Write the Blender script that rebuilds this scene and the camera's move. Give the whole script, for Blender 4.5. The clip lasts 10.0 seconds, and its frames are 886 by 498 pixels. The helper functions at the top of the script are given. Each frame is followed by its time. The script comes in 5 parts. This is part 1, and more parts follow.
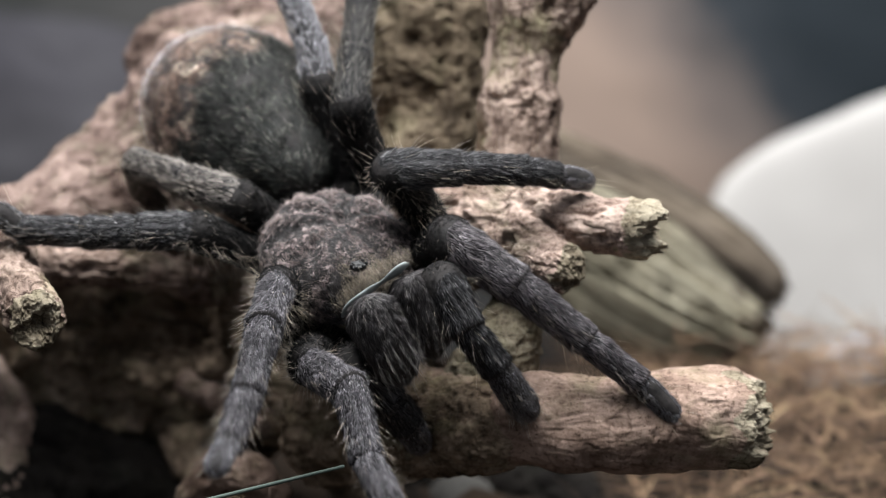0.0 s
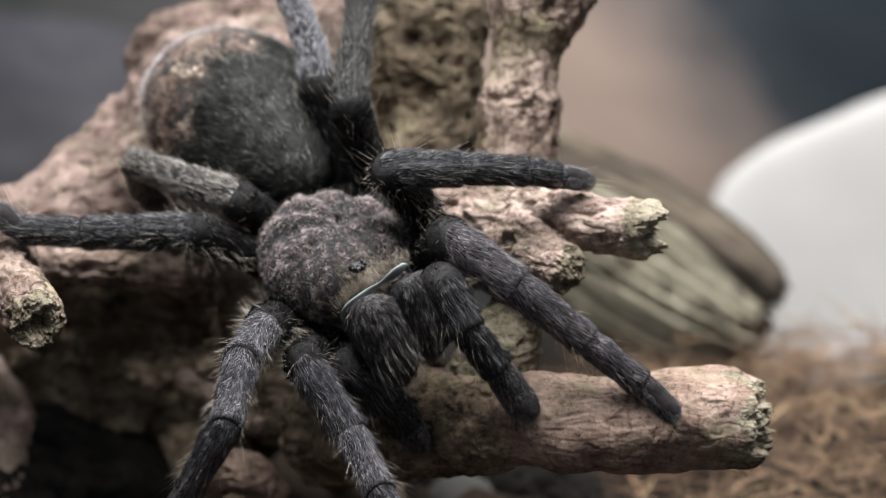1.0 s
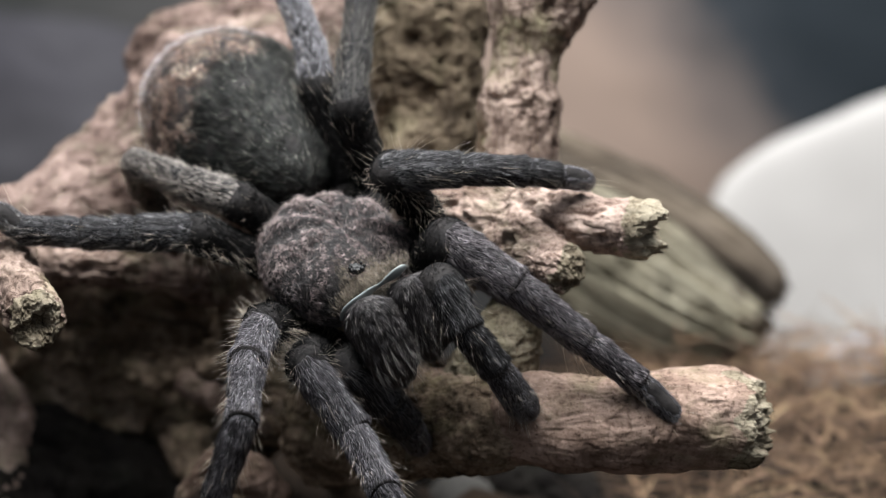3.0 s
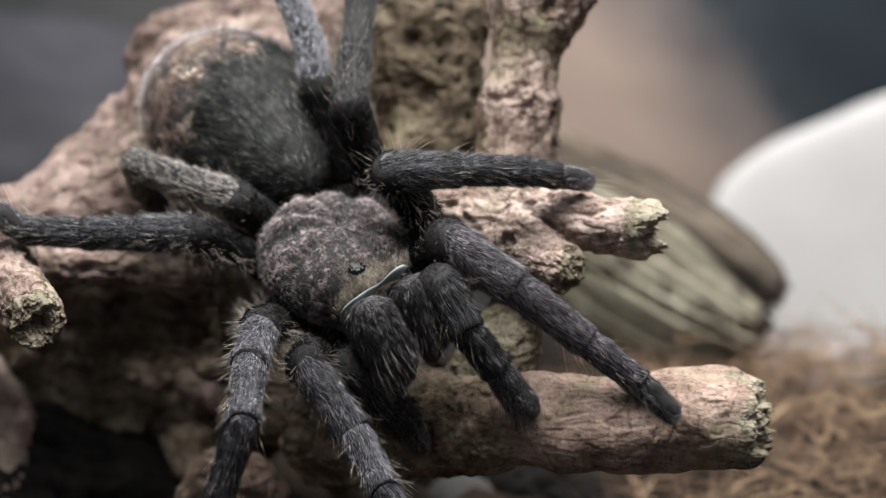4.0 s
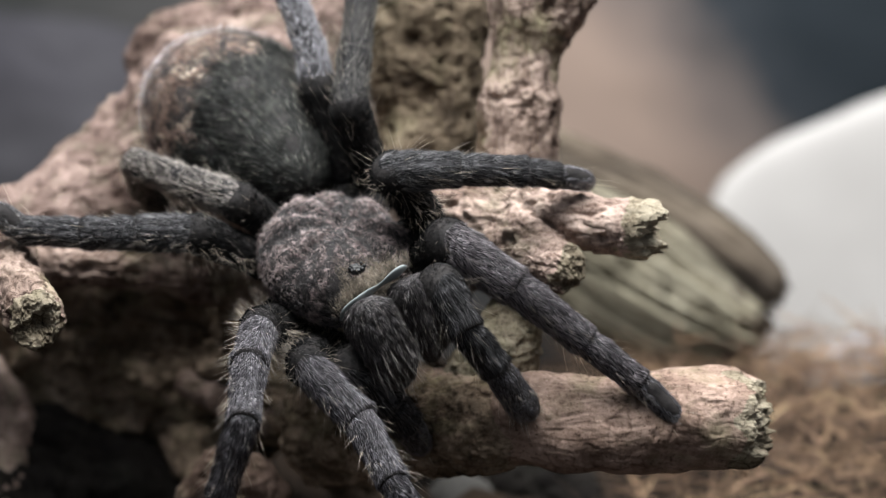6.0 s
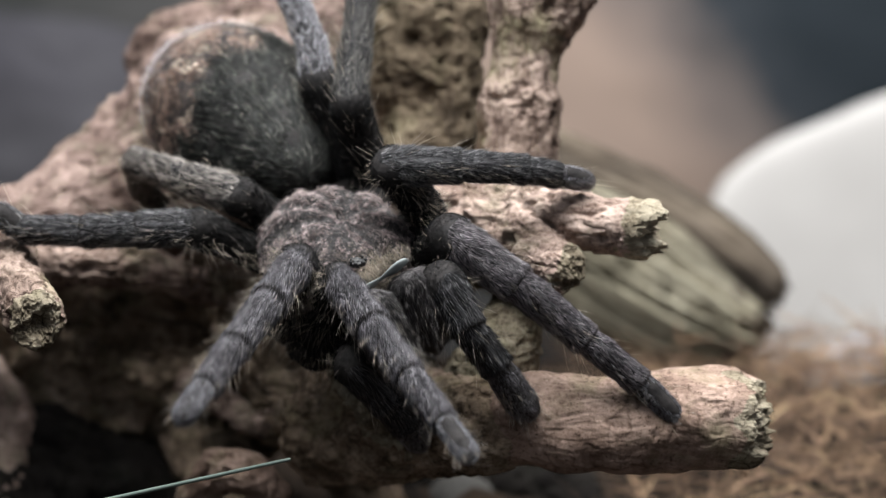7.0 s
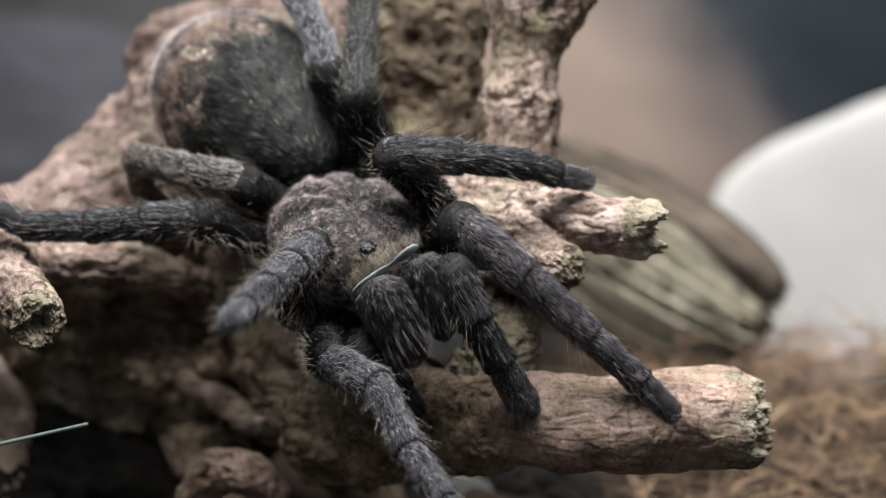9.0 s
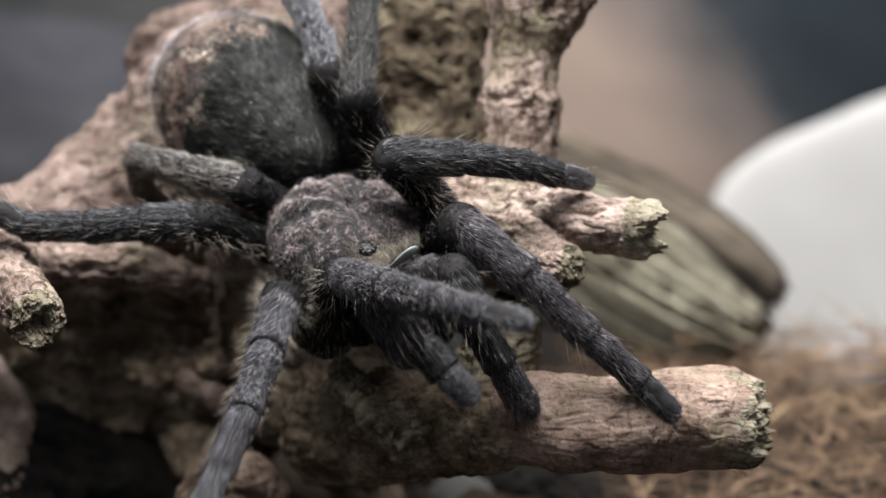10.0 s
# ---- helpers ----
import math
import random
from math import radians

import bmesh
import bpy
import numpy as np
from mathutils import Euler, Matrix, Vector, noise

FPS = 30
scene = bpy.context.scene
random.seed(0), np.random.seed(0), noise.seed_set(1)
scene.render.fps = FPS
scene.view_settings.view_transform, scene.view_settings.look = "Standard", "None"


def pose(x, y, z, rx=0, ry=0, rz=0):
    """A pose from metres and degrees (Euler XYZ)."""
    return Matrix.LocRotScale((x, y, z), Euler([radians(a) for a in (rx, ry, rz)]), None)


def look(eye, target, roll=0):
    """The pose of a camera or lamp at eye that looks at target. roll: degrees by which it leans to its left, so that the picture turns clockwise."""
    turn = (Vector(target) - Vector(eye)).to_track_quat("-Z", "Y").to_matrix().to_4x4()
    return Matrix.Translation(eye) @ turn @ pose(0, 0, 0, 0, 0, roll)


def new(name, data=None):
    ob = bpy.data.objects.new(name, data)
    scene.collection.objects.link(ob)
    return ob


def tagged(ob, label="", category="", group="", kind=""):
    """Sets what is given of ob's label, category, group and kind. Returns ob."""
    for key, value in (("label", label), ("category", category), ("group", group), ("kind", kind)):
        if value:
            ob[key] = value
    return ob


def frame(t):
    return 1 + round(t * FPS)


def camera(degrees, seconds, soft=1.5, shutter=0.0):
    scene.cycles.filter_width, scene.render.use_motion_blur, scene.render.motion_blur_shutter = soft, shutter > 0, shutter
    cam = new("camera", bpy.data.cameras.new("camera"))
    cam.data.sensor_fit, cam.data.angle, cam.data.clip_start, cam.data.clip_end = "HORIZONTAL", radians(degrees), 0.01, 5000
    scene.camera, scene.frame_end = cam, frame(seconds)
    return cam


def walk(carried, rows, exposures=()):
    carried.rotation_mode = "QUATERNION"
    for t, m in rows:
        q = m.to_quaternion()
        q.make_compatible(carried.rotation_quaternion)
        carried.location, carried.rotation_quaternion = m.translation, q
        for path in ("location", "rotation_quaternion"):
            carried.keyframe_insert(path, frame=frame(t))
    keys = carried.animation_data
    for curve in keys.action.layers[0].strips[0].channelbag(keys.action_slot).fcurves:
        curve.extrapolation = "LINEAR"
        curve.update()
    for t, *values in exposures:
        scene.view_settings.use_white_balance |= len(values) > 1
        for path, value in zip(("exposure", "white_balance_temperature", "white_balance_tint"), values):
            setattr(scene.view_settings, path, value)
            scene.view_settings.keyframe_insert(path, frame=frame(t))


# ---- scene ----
# A dark tarantula on weathered driftwood in a terrarium. Metres; the origin lies beside the spider's jaws.
cam = camera(30, 10.0, soft=0.6, shutter=0.5)
EYE = (0.0, -0.2739, 0.0582)
walk(cam, [(0, look(EYE, (0, 0, 0))), (10, look(EYE, (0, 0, 0)))])
cam.data.dof.use_dof = True
cam.data.dof.focus_distance = 0.268
cam.data.dof.aperture_fstop = 13.0

# ---- light ----
world = bpy.data.worlds.new("room_light")
scene.world = world
world.use_nodes = True
world.node_tree.nodes["Background"].inputs[0].default_value = (0.80, 0.88, 1.0, 1)
world.node_tree.nodes["Background"].inputs[1].default_value = 0.32


def area_lamp(name, eye, target, size, power, colour):
    lamp = bpy.data.lights.new(name, "AREA")
    lamp.shape, lamp.size, lamp.size_y, lamp.energy, lamp.color = "RECTANGLE", size[0], size[1], power, colour
    ob = new(name, lamp)
    ob.matrix_world = look(eye, target)
    return ob


# main lamp above the terrarium, out of view
area_lamp("unseen_lamp", (0.02, -0.03, 0.44), (0.01, 0.02, 0), (0.46, 0.34), 11.2, (0.975, 0.99, 1.0))
# second lamp, added out of view only to brighten the backdrop
area_lamp("unseen_lamp", (0.10, 0.30, 0.80), (0.10, 1.22, 0.41), (1.0, 0.14), 20.0, (0.99, 0.98, 1.0))
scene.view_settings.exposure = 0.0

# ---- materials ----


def material(name):
    m = bpy.data.materials.new(name)
    m.use_nodes = True
    t = m.node_tree
    return m, t, t.nodes["Principled BSDF"]


def add_node(t, kind, **settings):
    n = t.nodes.new(kind)
    for key, value in settings.items():
        n.inputs[key.replace("_", " ")].default_value = value
    return n


def ramp(t, source, stops):
    n = t.nodes.new("ShaderNodeValToRGB")
    while len(n.color_ramp.elements) < len(stops):
        n.color_ramp.elements.new(0.5)
    for e, (at, colour) in zip(n.color_ramp.elements, stops):
        e.position, e.color = at, (*colour, 1)
    t.links.new(source, n.inputs[0])
    return n.outputs[0]


def mix(t, fac, a, b, how="MIX"):
    n = t.nodes.new("ShaderNodeMixRGB")
    n.blend_type = how
    for socket, value in zip(n.inputs, (fac, a, b)):
        if isinstance(value, (int, float)):
            socket.default_value = value
        elif isinstance(value, tuple):
            socket.default_value = (*value, 1)
        else:
            t.links.new(value, socket)
    return n.outputs[0]


def noise_node(t, scale, detail=4.0, rough=0.6, stretch=None, distort=0.0, tilt=0.0):
    co = t.nodes.new("ShaderNodeTexCoord").outputs["Object"]
    if stretch:
        mp = t.nodes.new("ShaderNodeMapping")
        mp.vector_type = "TEXTURE"
        mp.inputs["Rotation"].default_value = (0, tilt, 0)
        mp.inputs["Scale"].default_value = [1 / v for v in stretch]
        t.links.new(co, mp.inputs[0])
        co = mp.outputs[0]
    n = add_node(t, "ShaderNodeTexNoise", Scale=scale, Detail=detail, Roughness=rough, Distortion=distort)
    t.links.new(co, n.inputs["Vector"])
    return n.outputs[0]


def bump(t, bsdf, height, strength, distance):
    n = add_node(t, "ShaderNodeBump", Strength=strength, Distance=distance)
    t.links.new(height, n.inputs["Height"])
    t.links.new(n.outputs[0], bsdf.inputs["Normal"])


def wood_material(name, pale, mid, dark, olive, shine=0.12, upright=False, lines=1.0, grain_scale=420, tilt=0.0):
    m, t, b = material(name)
    base = ramp(t, noise_node(t, 150, 10, 0.74), [(0.30, dark), (0.45, mid), (0.62, pale)])
    blotch = ramp(t, noise_node(t, 45, 5, 0.65), [(0.36, (0.45, 0.42, 0.40)), (0.58, (1, 1, 1))])
    colour = mix(t, 1.0, base, blotch, "MULTIPLY")
    lichen = ramp(t, noise_node(t, 70, 6, 0.7), [(0.50, (0, 0, 0)), (0.66, (0.75, 0.75, 0.75))])
    colour = mix(t, lichen, colour, olive)
    # dark hairline cracks
    co = t.nodes.new("ShaderNodeTexCoord").outputs["Object"]
    bend = t.nodes.new("ShaderNodeVectorMath")
    bend.operation = "MULTIPLY_ADD"
    wob = add_node(t, "ShaderNodeTexNoise", Scale=160.0, Detail=4.0)
    t.links.new(co, wob.inputs["Vector"])
    t.links.new(wob.outputs["Color"], bend.inputs[0])
    bend.inputs[1].default_value = (0.010, 0.010, 0.010)
    t.links.new(co, bend.inputs[2])
    cell = add_node(t, "ShaderNodeTexVoronoi", Scale=130.0)
    cell.feature = "DISTANCE_TO_EDGE"
    t.links.new(bend.outputs[0], cell.inputs["Vector"])
    crack = ramp(t, cell.outputs["Distance"], [(0.0, (0.25, 0.22, 0.20)), (0.06, (1, 1, 1))])
    where = ramp(t, noise_node(t, 60, 3), [(0.48, (0, 0, 0)), (0.60, (1, 1, 1))])
    colour = mix(t, where, colour, mix(t, lines, colour, crack, "MULTIPLY"))
    pits = ramp(t, noise_node(t, 1200, 6, 0.75), [(0.32, (0.30, 0.26, 0.23)), (0.45, (1, 1, 1))])
    colour = mix(t, 1.0, colour, pits, "MULTIPLY")
    grain = noise_node(t, grain_scale, 6, 0.7, stretch=(1, 1, 0.14) if upright else (0.14, 1, 1), tilt=tilt)
    colour = mix(t, lines, colour, ramp(t, grain, [(0.36, (0.42, 0.38, 0.36)), (0.52, (1, 1, 1))]), "MULTIPLY")
    t.links.new(colour, b.inputs["Base Color"])
    b.inputs["Roughness"].default_value = 0.8
    b.inputs["Specular IOR Level"].default_value = shine
    height = mix(t, 0.5, grain, noise_node(t, 1100, 6, 0.75))
    bump(t, b, height, 0.8 * lines ** 0.5, 0.0011)
    return m


WOOD = wood_material("driftwood", (0.52, 0.40, 0.34), (0.31, 0.228, 0.19), (0.08, 0.055, 0.042), (0.24, 0.215, 0.145))
WOOD_POST = wood_material("upright_wood", (0.42, 0.325, 0.27), (0.25, 0.183, 0.152), (0.06, 0.042, 0.033), (0.26, 0.235, 0.14), upright=True)
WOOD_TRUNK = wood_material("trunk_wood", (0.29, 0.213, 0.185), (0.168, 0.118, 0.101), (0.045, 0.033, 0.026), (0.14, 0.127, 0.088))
# near-black wood: the deep shade below the driftwood put into the colour
WOOD_SHADOW = wood_material("shadow_black_wood", (0.022, 0.019, 0.016), (0.012, 0.010, 0.009), (0.005, 0.004, 0.004), (0.012, 0.012, 0.009), 0.1)
WOOD_END = wood_material("broken_wood", (0.38, 0.335, 0.255), (0.22, 0.185, 0.132), (0.05, 0.038, 0.027), (0.23, 0.21, 0.14))
WOOD_GREY = wood_material("brown_wood", (0.21, 0.165, 0.115), (0.105, 0.08, 0.054), (0.02, 0.014, 0.010), (0.125, 0.11, 0.065))


def log_material(name, pale, mid, dark):
    """Old split wood with long parallel grooves, lying aslant."""
    m, t, b = material(name)
    grain = noise_node(t, 75, 5, 0.6, stretch=(0.07, 1, 1), tilt=0.47)
    colour = ramp(t, grain, [(0.36, dark), (0.50, mid), (0.64, pale)])
    stain = ramp(t, noise_node(t, 30, 3), [(0.38, (0.6, 0.58, 0.55)), (0.62, (1, 1, 1))])
    t.links.new(mix(t, 1.0, colour, stain, "MULTIPLY"), b.inputs["Base Color"])
    b.inputs["Roughness"].default_value = 0.85
    b.inputs["Specular IOR Level"].default_value = 0.1
    bump(t, b, grain, 0.7, 0.004)
    return m


WOOD_OLIVE = log_material("olive_wood", (0.36, 0.33, 0.25), (0.22, 0.20, 0.15), (0.085, 0.075, 0.056))
BARK = log_material("dark_bark", (0.20, 0.165, 0.125), (0.105, 0.085, 0.066), (0.025, 0.02, 0.016))
# browner than the driftwood, with the shade below it darkened into the tones
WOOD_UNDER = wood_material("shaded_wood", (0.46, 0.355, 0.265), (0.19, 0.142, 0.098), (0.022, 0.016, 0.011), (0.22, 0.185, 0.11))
WOOD_SMOOTH = wood_material("worn_wood", (0.41, 0.298, 0.242), (0.24, 0.166, 0.13), (0.085, 0.056, 0.040), (0.21, 0.178, 0.115), lines=0.55)


def plain(name, colour, other, scale, rough=0.8, relief=0.0):
    m, t, b = material(name)
    t.links.new(ramp(t, noise_node(t, scale, 5), [(0.35, colour), (0.65, other)]), b.inputs["Base Color"])
    b.inputs["Roughness"].default_value = rough
    b.inputs["Specular IOR Level"].default_value = 0.1 if rough > 0.75 else 0.4
    if relief:
        bump(t, b, noise_node(t, scale * 4, 6), 0.6, relief)
    return m


def hair_material(name, stops, rough=0.5, shine=0.4, clump=0.42):
    """Hairs that differ one by one, and in streaks along their tufts."""
    m, t, b = material(name)
    geo = t.nodes.new("ShaderNodeNewGeometry")
    colour = ramp(t, geo.outputs["Random Per Island"], stops)
    streak = noise_node(t, 1300, 4, 0.65, stretch=(1, 1, 0.25))
    lo, hi = 1 - clump, 1 + clump
    colour = mix(t, 1.0, colour, ramp(t, streak, [(0.36, (lo, lo, lo)), (0.64, (hi, hi, hi))]), "MULTIPLY")
    t.links.new(colour, b.inputs["Base Color"])
    b.inputs["Roughness"].default_value = rough
    b.inputs["Specular IOR Level"].default_value = shine
    return m


SKIN = plain("spider_skin", (0.010, 0.009, 0.009), (0.026, 0.023, 0.022), 400, 0.7, 0.0003)
SKIN.node_tree.nodes["Principled BSDF"].inputs["Specular IOR Level"].default_value = 0.15


def leg_skin():
    m, t, b = material("leg_skin")
    streak = noise_node(t, 1600, 5, 0.7, stretch=(1, 1, 0.10))
    t.links.new(ramp(t, streak, [(0.38, (0.005, 0.005, 0.005)), (0.54, (0.014, 0.0135, 0.0145)), (0.72, (0.038, 0.036, 0.038))]), b.inputs["Base Color"])
    b.inputs["Roughness"].default_value = 0.7
    b.inputs["Specular IOR Level"].default_value = 0.1
    bump(t, b, streak, 0.8, 0.0003)
    return m


LEG_SKIN = leg_skin()
FUZZ = hair_material("dark_fuzz", [(0.0, (0.0201, 0.0198, 0.0216)), (0.5, (0.0483, 0.0471, 0.0506)), (0.85, (0.1212, 0.1192, 0.1251)), (1.0, (0.3116, 0.303, 0.304))], 0.5, 0.18)
ASH_FUZZ = hair_material("ash_fuzz", [(0.0, (0.0377, 0.0344, 0.0389)), (0.5, (0.1048, 0.0972, 0.1087)), (0.85, (0.2233, 0.2085, 0.2293)), (1.0, (0.5116, 0.4854, 0.5012))], 0.5, 0.2)
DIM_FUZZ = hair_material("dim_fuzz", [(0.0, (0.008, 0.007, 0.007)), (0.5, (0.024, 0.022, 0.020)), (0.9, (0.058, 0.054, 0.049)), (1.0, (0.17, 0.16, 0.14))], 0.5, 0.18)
COMB = hair_material("combed_hair", [(0.0, (0.08, 0.0774, 0.0792)), (0.6, (0.16, 0.155, 0.156)), (0.92, (0.248, 0.235, 0.2272)), (1.0, (0.384, 0.359, 0.3272))], 0.4, 0.4, 0.35)
SETA = hair_material("pale_setae", [(0.0, (0.06, 0.055, 0.054)), (0.6, (0.16, 0.147, 0.14)), (0.9, (0.29, 0.26, 0.235)), (1.0, (0.46, 0.41, 0.36))], 0.4, 0.4, 0.2)
BRISTLE = hair_material("tan_bristles", [(0.0, (0.10, 0.088, 0.080)), (0.5, (0.28, 0.24, 0.20)), (1.0, (0.58, 0.49, 0.38))], 0.4, 0.4, 0.15)
BROWN_FUZZ = hair_material("brown_fuzz", [(0.0, (0.0878, 0.0562, 0.0444)), (0.6, (0.2093, 0.135, 0.1056)), (0.93, (0.351, 0.25, 0.198)), (1.0, (0.621, 0.4875, 0.396))], 0.5)
DARK_FUZZ = hair_material("black_fuzz", [(0.0, (0.003, 0.003, 0.003)), (0.7, (0.007, 0.007, 0.007)), (0.96, (0.020, 0.019, 0.019)), (1.0, (0.12, 0.115, 0.11))], 0.6, 0.05)
SILK_FUZZ = hair_material("silky_black_fuzz", [(0.0, (0.0037, 0.005, 0.005)), (0.6, (0.0112, 0.0125, 0.0112)), (0.9, (0.0562, 0.0575, 0.0525)), (1.0, (0.3, 0.2875, 0.25))], 0.45, 0.2)
TAUPE_FUZZ = hair_material("taupe_fuzz", [(0.0, (0.0375, 0.035, 0.0312)), (0.6, (0.1063, 0.1, 0.0875)), (0.93, (0.1938, 0.1825, 0.1625)), (1.0, (0.375, 0.35, 0.3125))], 0.5, 0.2)
DUSTY_FUZZ = hair_material("dusty_fuzz", [(0.0, (0.042, 0.0364, 0.0336)), (0.5, (0.182, 0.161, 0.1484)), (0.9, (0.364, 0.329, 0.301)), (1.0, (0.63, 0.574, 0.518))], 0.45)
JAW_FUZZ = hair_material("jaw_fuzz", [(0.0, (0.0227, 0.0202, 0.0217)), (0.6, (0.0575, 0.0517, 0.054)), (0.9, (0.1403, 0.1287, 0.1294)), (1.0, (0.2976, 0.2753, 0.2635))], 0.45)
SPECK_FUZZ = hair_material("pale_tufts", [(0.0, (0.28, 0.22, 0.17)), (1.0, (0.60, 0.50, 0.41))], 0.5, 0.4, 0.2)
VIOLET_FUZZ = hair_material("violet_fuzz", [(0.0, (0.0676, 0.0602, 0.0656)), (0.5, (0.186, 0.1656, 0.1788)), (0.85, (0.3545, 0.3228, 0.3395)), (1.0, (0.5359, 0.4956, 0.4993))], 0.5, 0.2)
# grey coat of one hind leg, paled to take in light from behind
GREY_FUZZ = hair_material("grey_fuzz", [(0.0, (0.02, 0.019, 0.021)), (0.5, (0.080, 0.077, 0.086)), (0.85, (0.16, 0.155, 0.168)), (1.0, (0.36, 0.35, 0.37))], 0.5, 0.2)
FOOT_FUZZ = hair_material("foot_fuzz", [(0.0, (0.1076, 0.1043, 0.1138)), (0.55, (0.1968, 0.1925, 0.2115)), (0.88, (0.307, 0.3016, 0.327)), (1.0, (0.454, 0.4476, 0.4791))], 0.5, 0.2)
# down whose pale colour holds the rim light of the abdomen
HALO_FUZZ = hair_material("rim_light_down", [(0.0, (0.35, 0.34, 0.36)), (1.0, (0.60, 0.59, 0.62))], 0.5, 0.4, 0.1)
HEAD_FUZZ = hair_material("head_fuzz", [(0.0, (0.0495, 0.0371, 0.036)), (0.45, (0.2365, 0.1823, 0.1781)), (0.85, (0.418, 0.3371, 0.3233)), (1.0, (0.616, 0.5141, 0.4876))], 0.4)
TAN_FUZZ = hair_material("tan_fuzz", [(0.0, (0.10, 0.082, 0.06)), (0.6, (0.25, 0.205, 0.155)), (1.0, (0.48, 0.41, 0.33))], 0.45, 0.4, 0.3)
STRIPE = plain("bare_stripe", (0.04, 0.039, 0.041), (0.085, 0.082, 0.085), 900, 0.8)
MEMBRANE = plain("jaw_membrane", (0.15, 0.17, 0.168), (0.20, 0.22, 0.217), 200, 0.7)
MEMBRANE.node_tree.nodes["Principled BSDF"].inputs["Specular IOR Level"].default_value = 0.25
EYE_GLOSS = plain("eye_black", (0.004, 0.004, 0.004), (0.007, 0.007, 0.007), 300, 0.6)
SOIL = plain("coconut_soil", (0.006, 0.0045, 0.0035), (0.028, 0.019, 0.013), 60, 0.95, 0.004)
STRAW = hair_material("straw", [(0.0, (0.07, 0.042, 0.026)), (0.6, (0.19, 0.115, 0.07)), (0.95, (0.30, 0.195, 0.115)), (1.0, (0.50, 0.37, 0.21))], 0.7)
STICK_GREEN = plain("pale_green_plastic", (0.060, 0.085, 0.072), (0.085, 0.11, 0.095), 300, 0.7)
WHITE_STONE = plain("white_stone", (0.45, 0.432, 0.41), (0.50, 0.482, 0.458), 12, 0.85)
PALE_STONE = plain("pale_stone", (0.36, 0.37, 0.39), (0.42, 0.43, 0.45), 20, 0.8)
WALL_GREY = plain("grey_backdrop", (0.085, 0.088, 0.085), (0.14, 0.137, 0.134), 5, 0.9)
PEBBLE = plain("pebble_stone", (0.045, 0.043, 0.04), (0.07, 0.066, 0.06), 120, 0.8)
GREY_ROCK = plain("grey_rock", (0.065, 0.063, 0.072), (0.09, 0.088, 0.096), 10, 0.9)


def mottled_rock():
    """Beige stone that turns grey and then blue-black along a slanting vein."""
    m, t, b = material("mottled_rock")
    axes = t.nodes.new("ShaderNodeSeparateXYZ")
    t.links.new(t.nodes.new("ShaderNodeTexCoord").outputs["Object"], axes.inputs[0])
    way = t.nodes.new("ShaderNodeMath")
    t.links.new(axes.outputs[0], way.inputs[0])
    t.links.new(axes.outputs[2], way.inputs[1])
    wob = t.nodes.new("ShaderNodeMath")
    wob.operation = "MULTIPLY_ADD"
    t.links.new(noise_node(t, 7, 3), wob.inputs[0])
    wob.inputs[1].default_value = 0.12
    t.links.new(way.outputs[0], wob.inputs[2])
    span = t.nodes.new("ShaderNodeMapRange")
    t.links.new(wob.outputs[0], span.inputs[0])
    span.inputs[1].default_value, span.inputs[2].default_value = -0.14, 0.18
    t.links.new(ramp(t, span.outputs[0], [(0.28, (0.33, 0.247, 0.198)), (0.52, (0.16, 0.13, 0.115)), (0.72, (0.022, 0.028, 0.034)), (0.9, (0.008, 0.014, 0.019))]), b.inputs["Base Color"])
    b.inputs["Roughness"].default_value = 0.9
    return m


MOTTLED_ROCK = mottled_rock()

# ---- geometry tools ----


def lattice(n, seed):
    h = (n[..., 0].astype(np.int64) * 374761393 + n[..., 1].astype(np.int64) * 668265263
         + n[..., 2].astype(np.int64) * 2147483647 + seed * 1442695041) & 0xFFFFFFFF
    h = ((h ^ (h >> 13)) * 1274126177) & 0xFFFFFFFF
    h = ((h ^ (h >> 16)) * 2246822519) & 0xFFFFFFFF
    return ((h ^ (h >> 15)) & 0xFFFFFF) / float(0xFFFFFF) * 2 - 1


def vnoise(p, seed=0):
    i = np.floor(p)
    f = p - i
    f = f * f * f * (f * (f * 6 - 15) + 10)
    out = 0
    for a in (0, 1):
        for b in (0, 1):
            for c in (0, 1):
                w = (f[..., 0] if a else 1 - f[..., 0]) * (f[..., 1] if b else 1 - f[..., 1]) * (f[..., 2] if c else 1 - f[..., 2])
                out = out + w * lattice(i + np.array((a, b, c)), seed)
    return out


def fbm(p, octaves=4, seed=0, gain=0.5):
    out, amp = 0, 1.0
    for k in range(octaves):
        out = out + amp * vnoise(p * 2.03 ** k + 17.3 * k, seed + k)
        amp *= gain
    return out


def unit(v):
    return v / np.maximum(np.linalg.norm(v, axis=-1, keepdims=True), 1e-12)


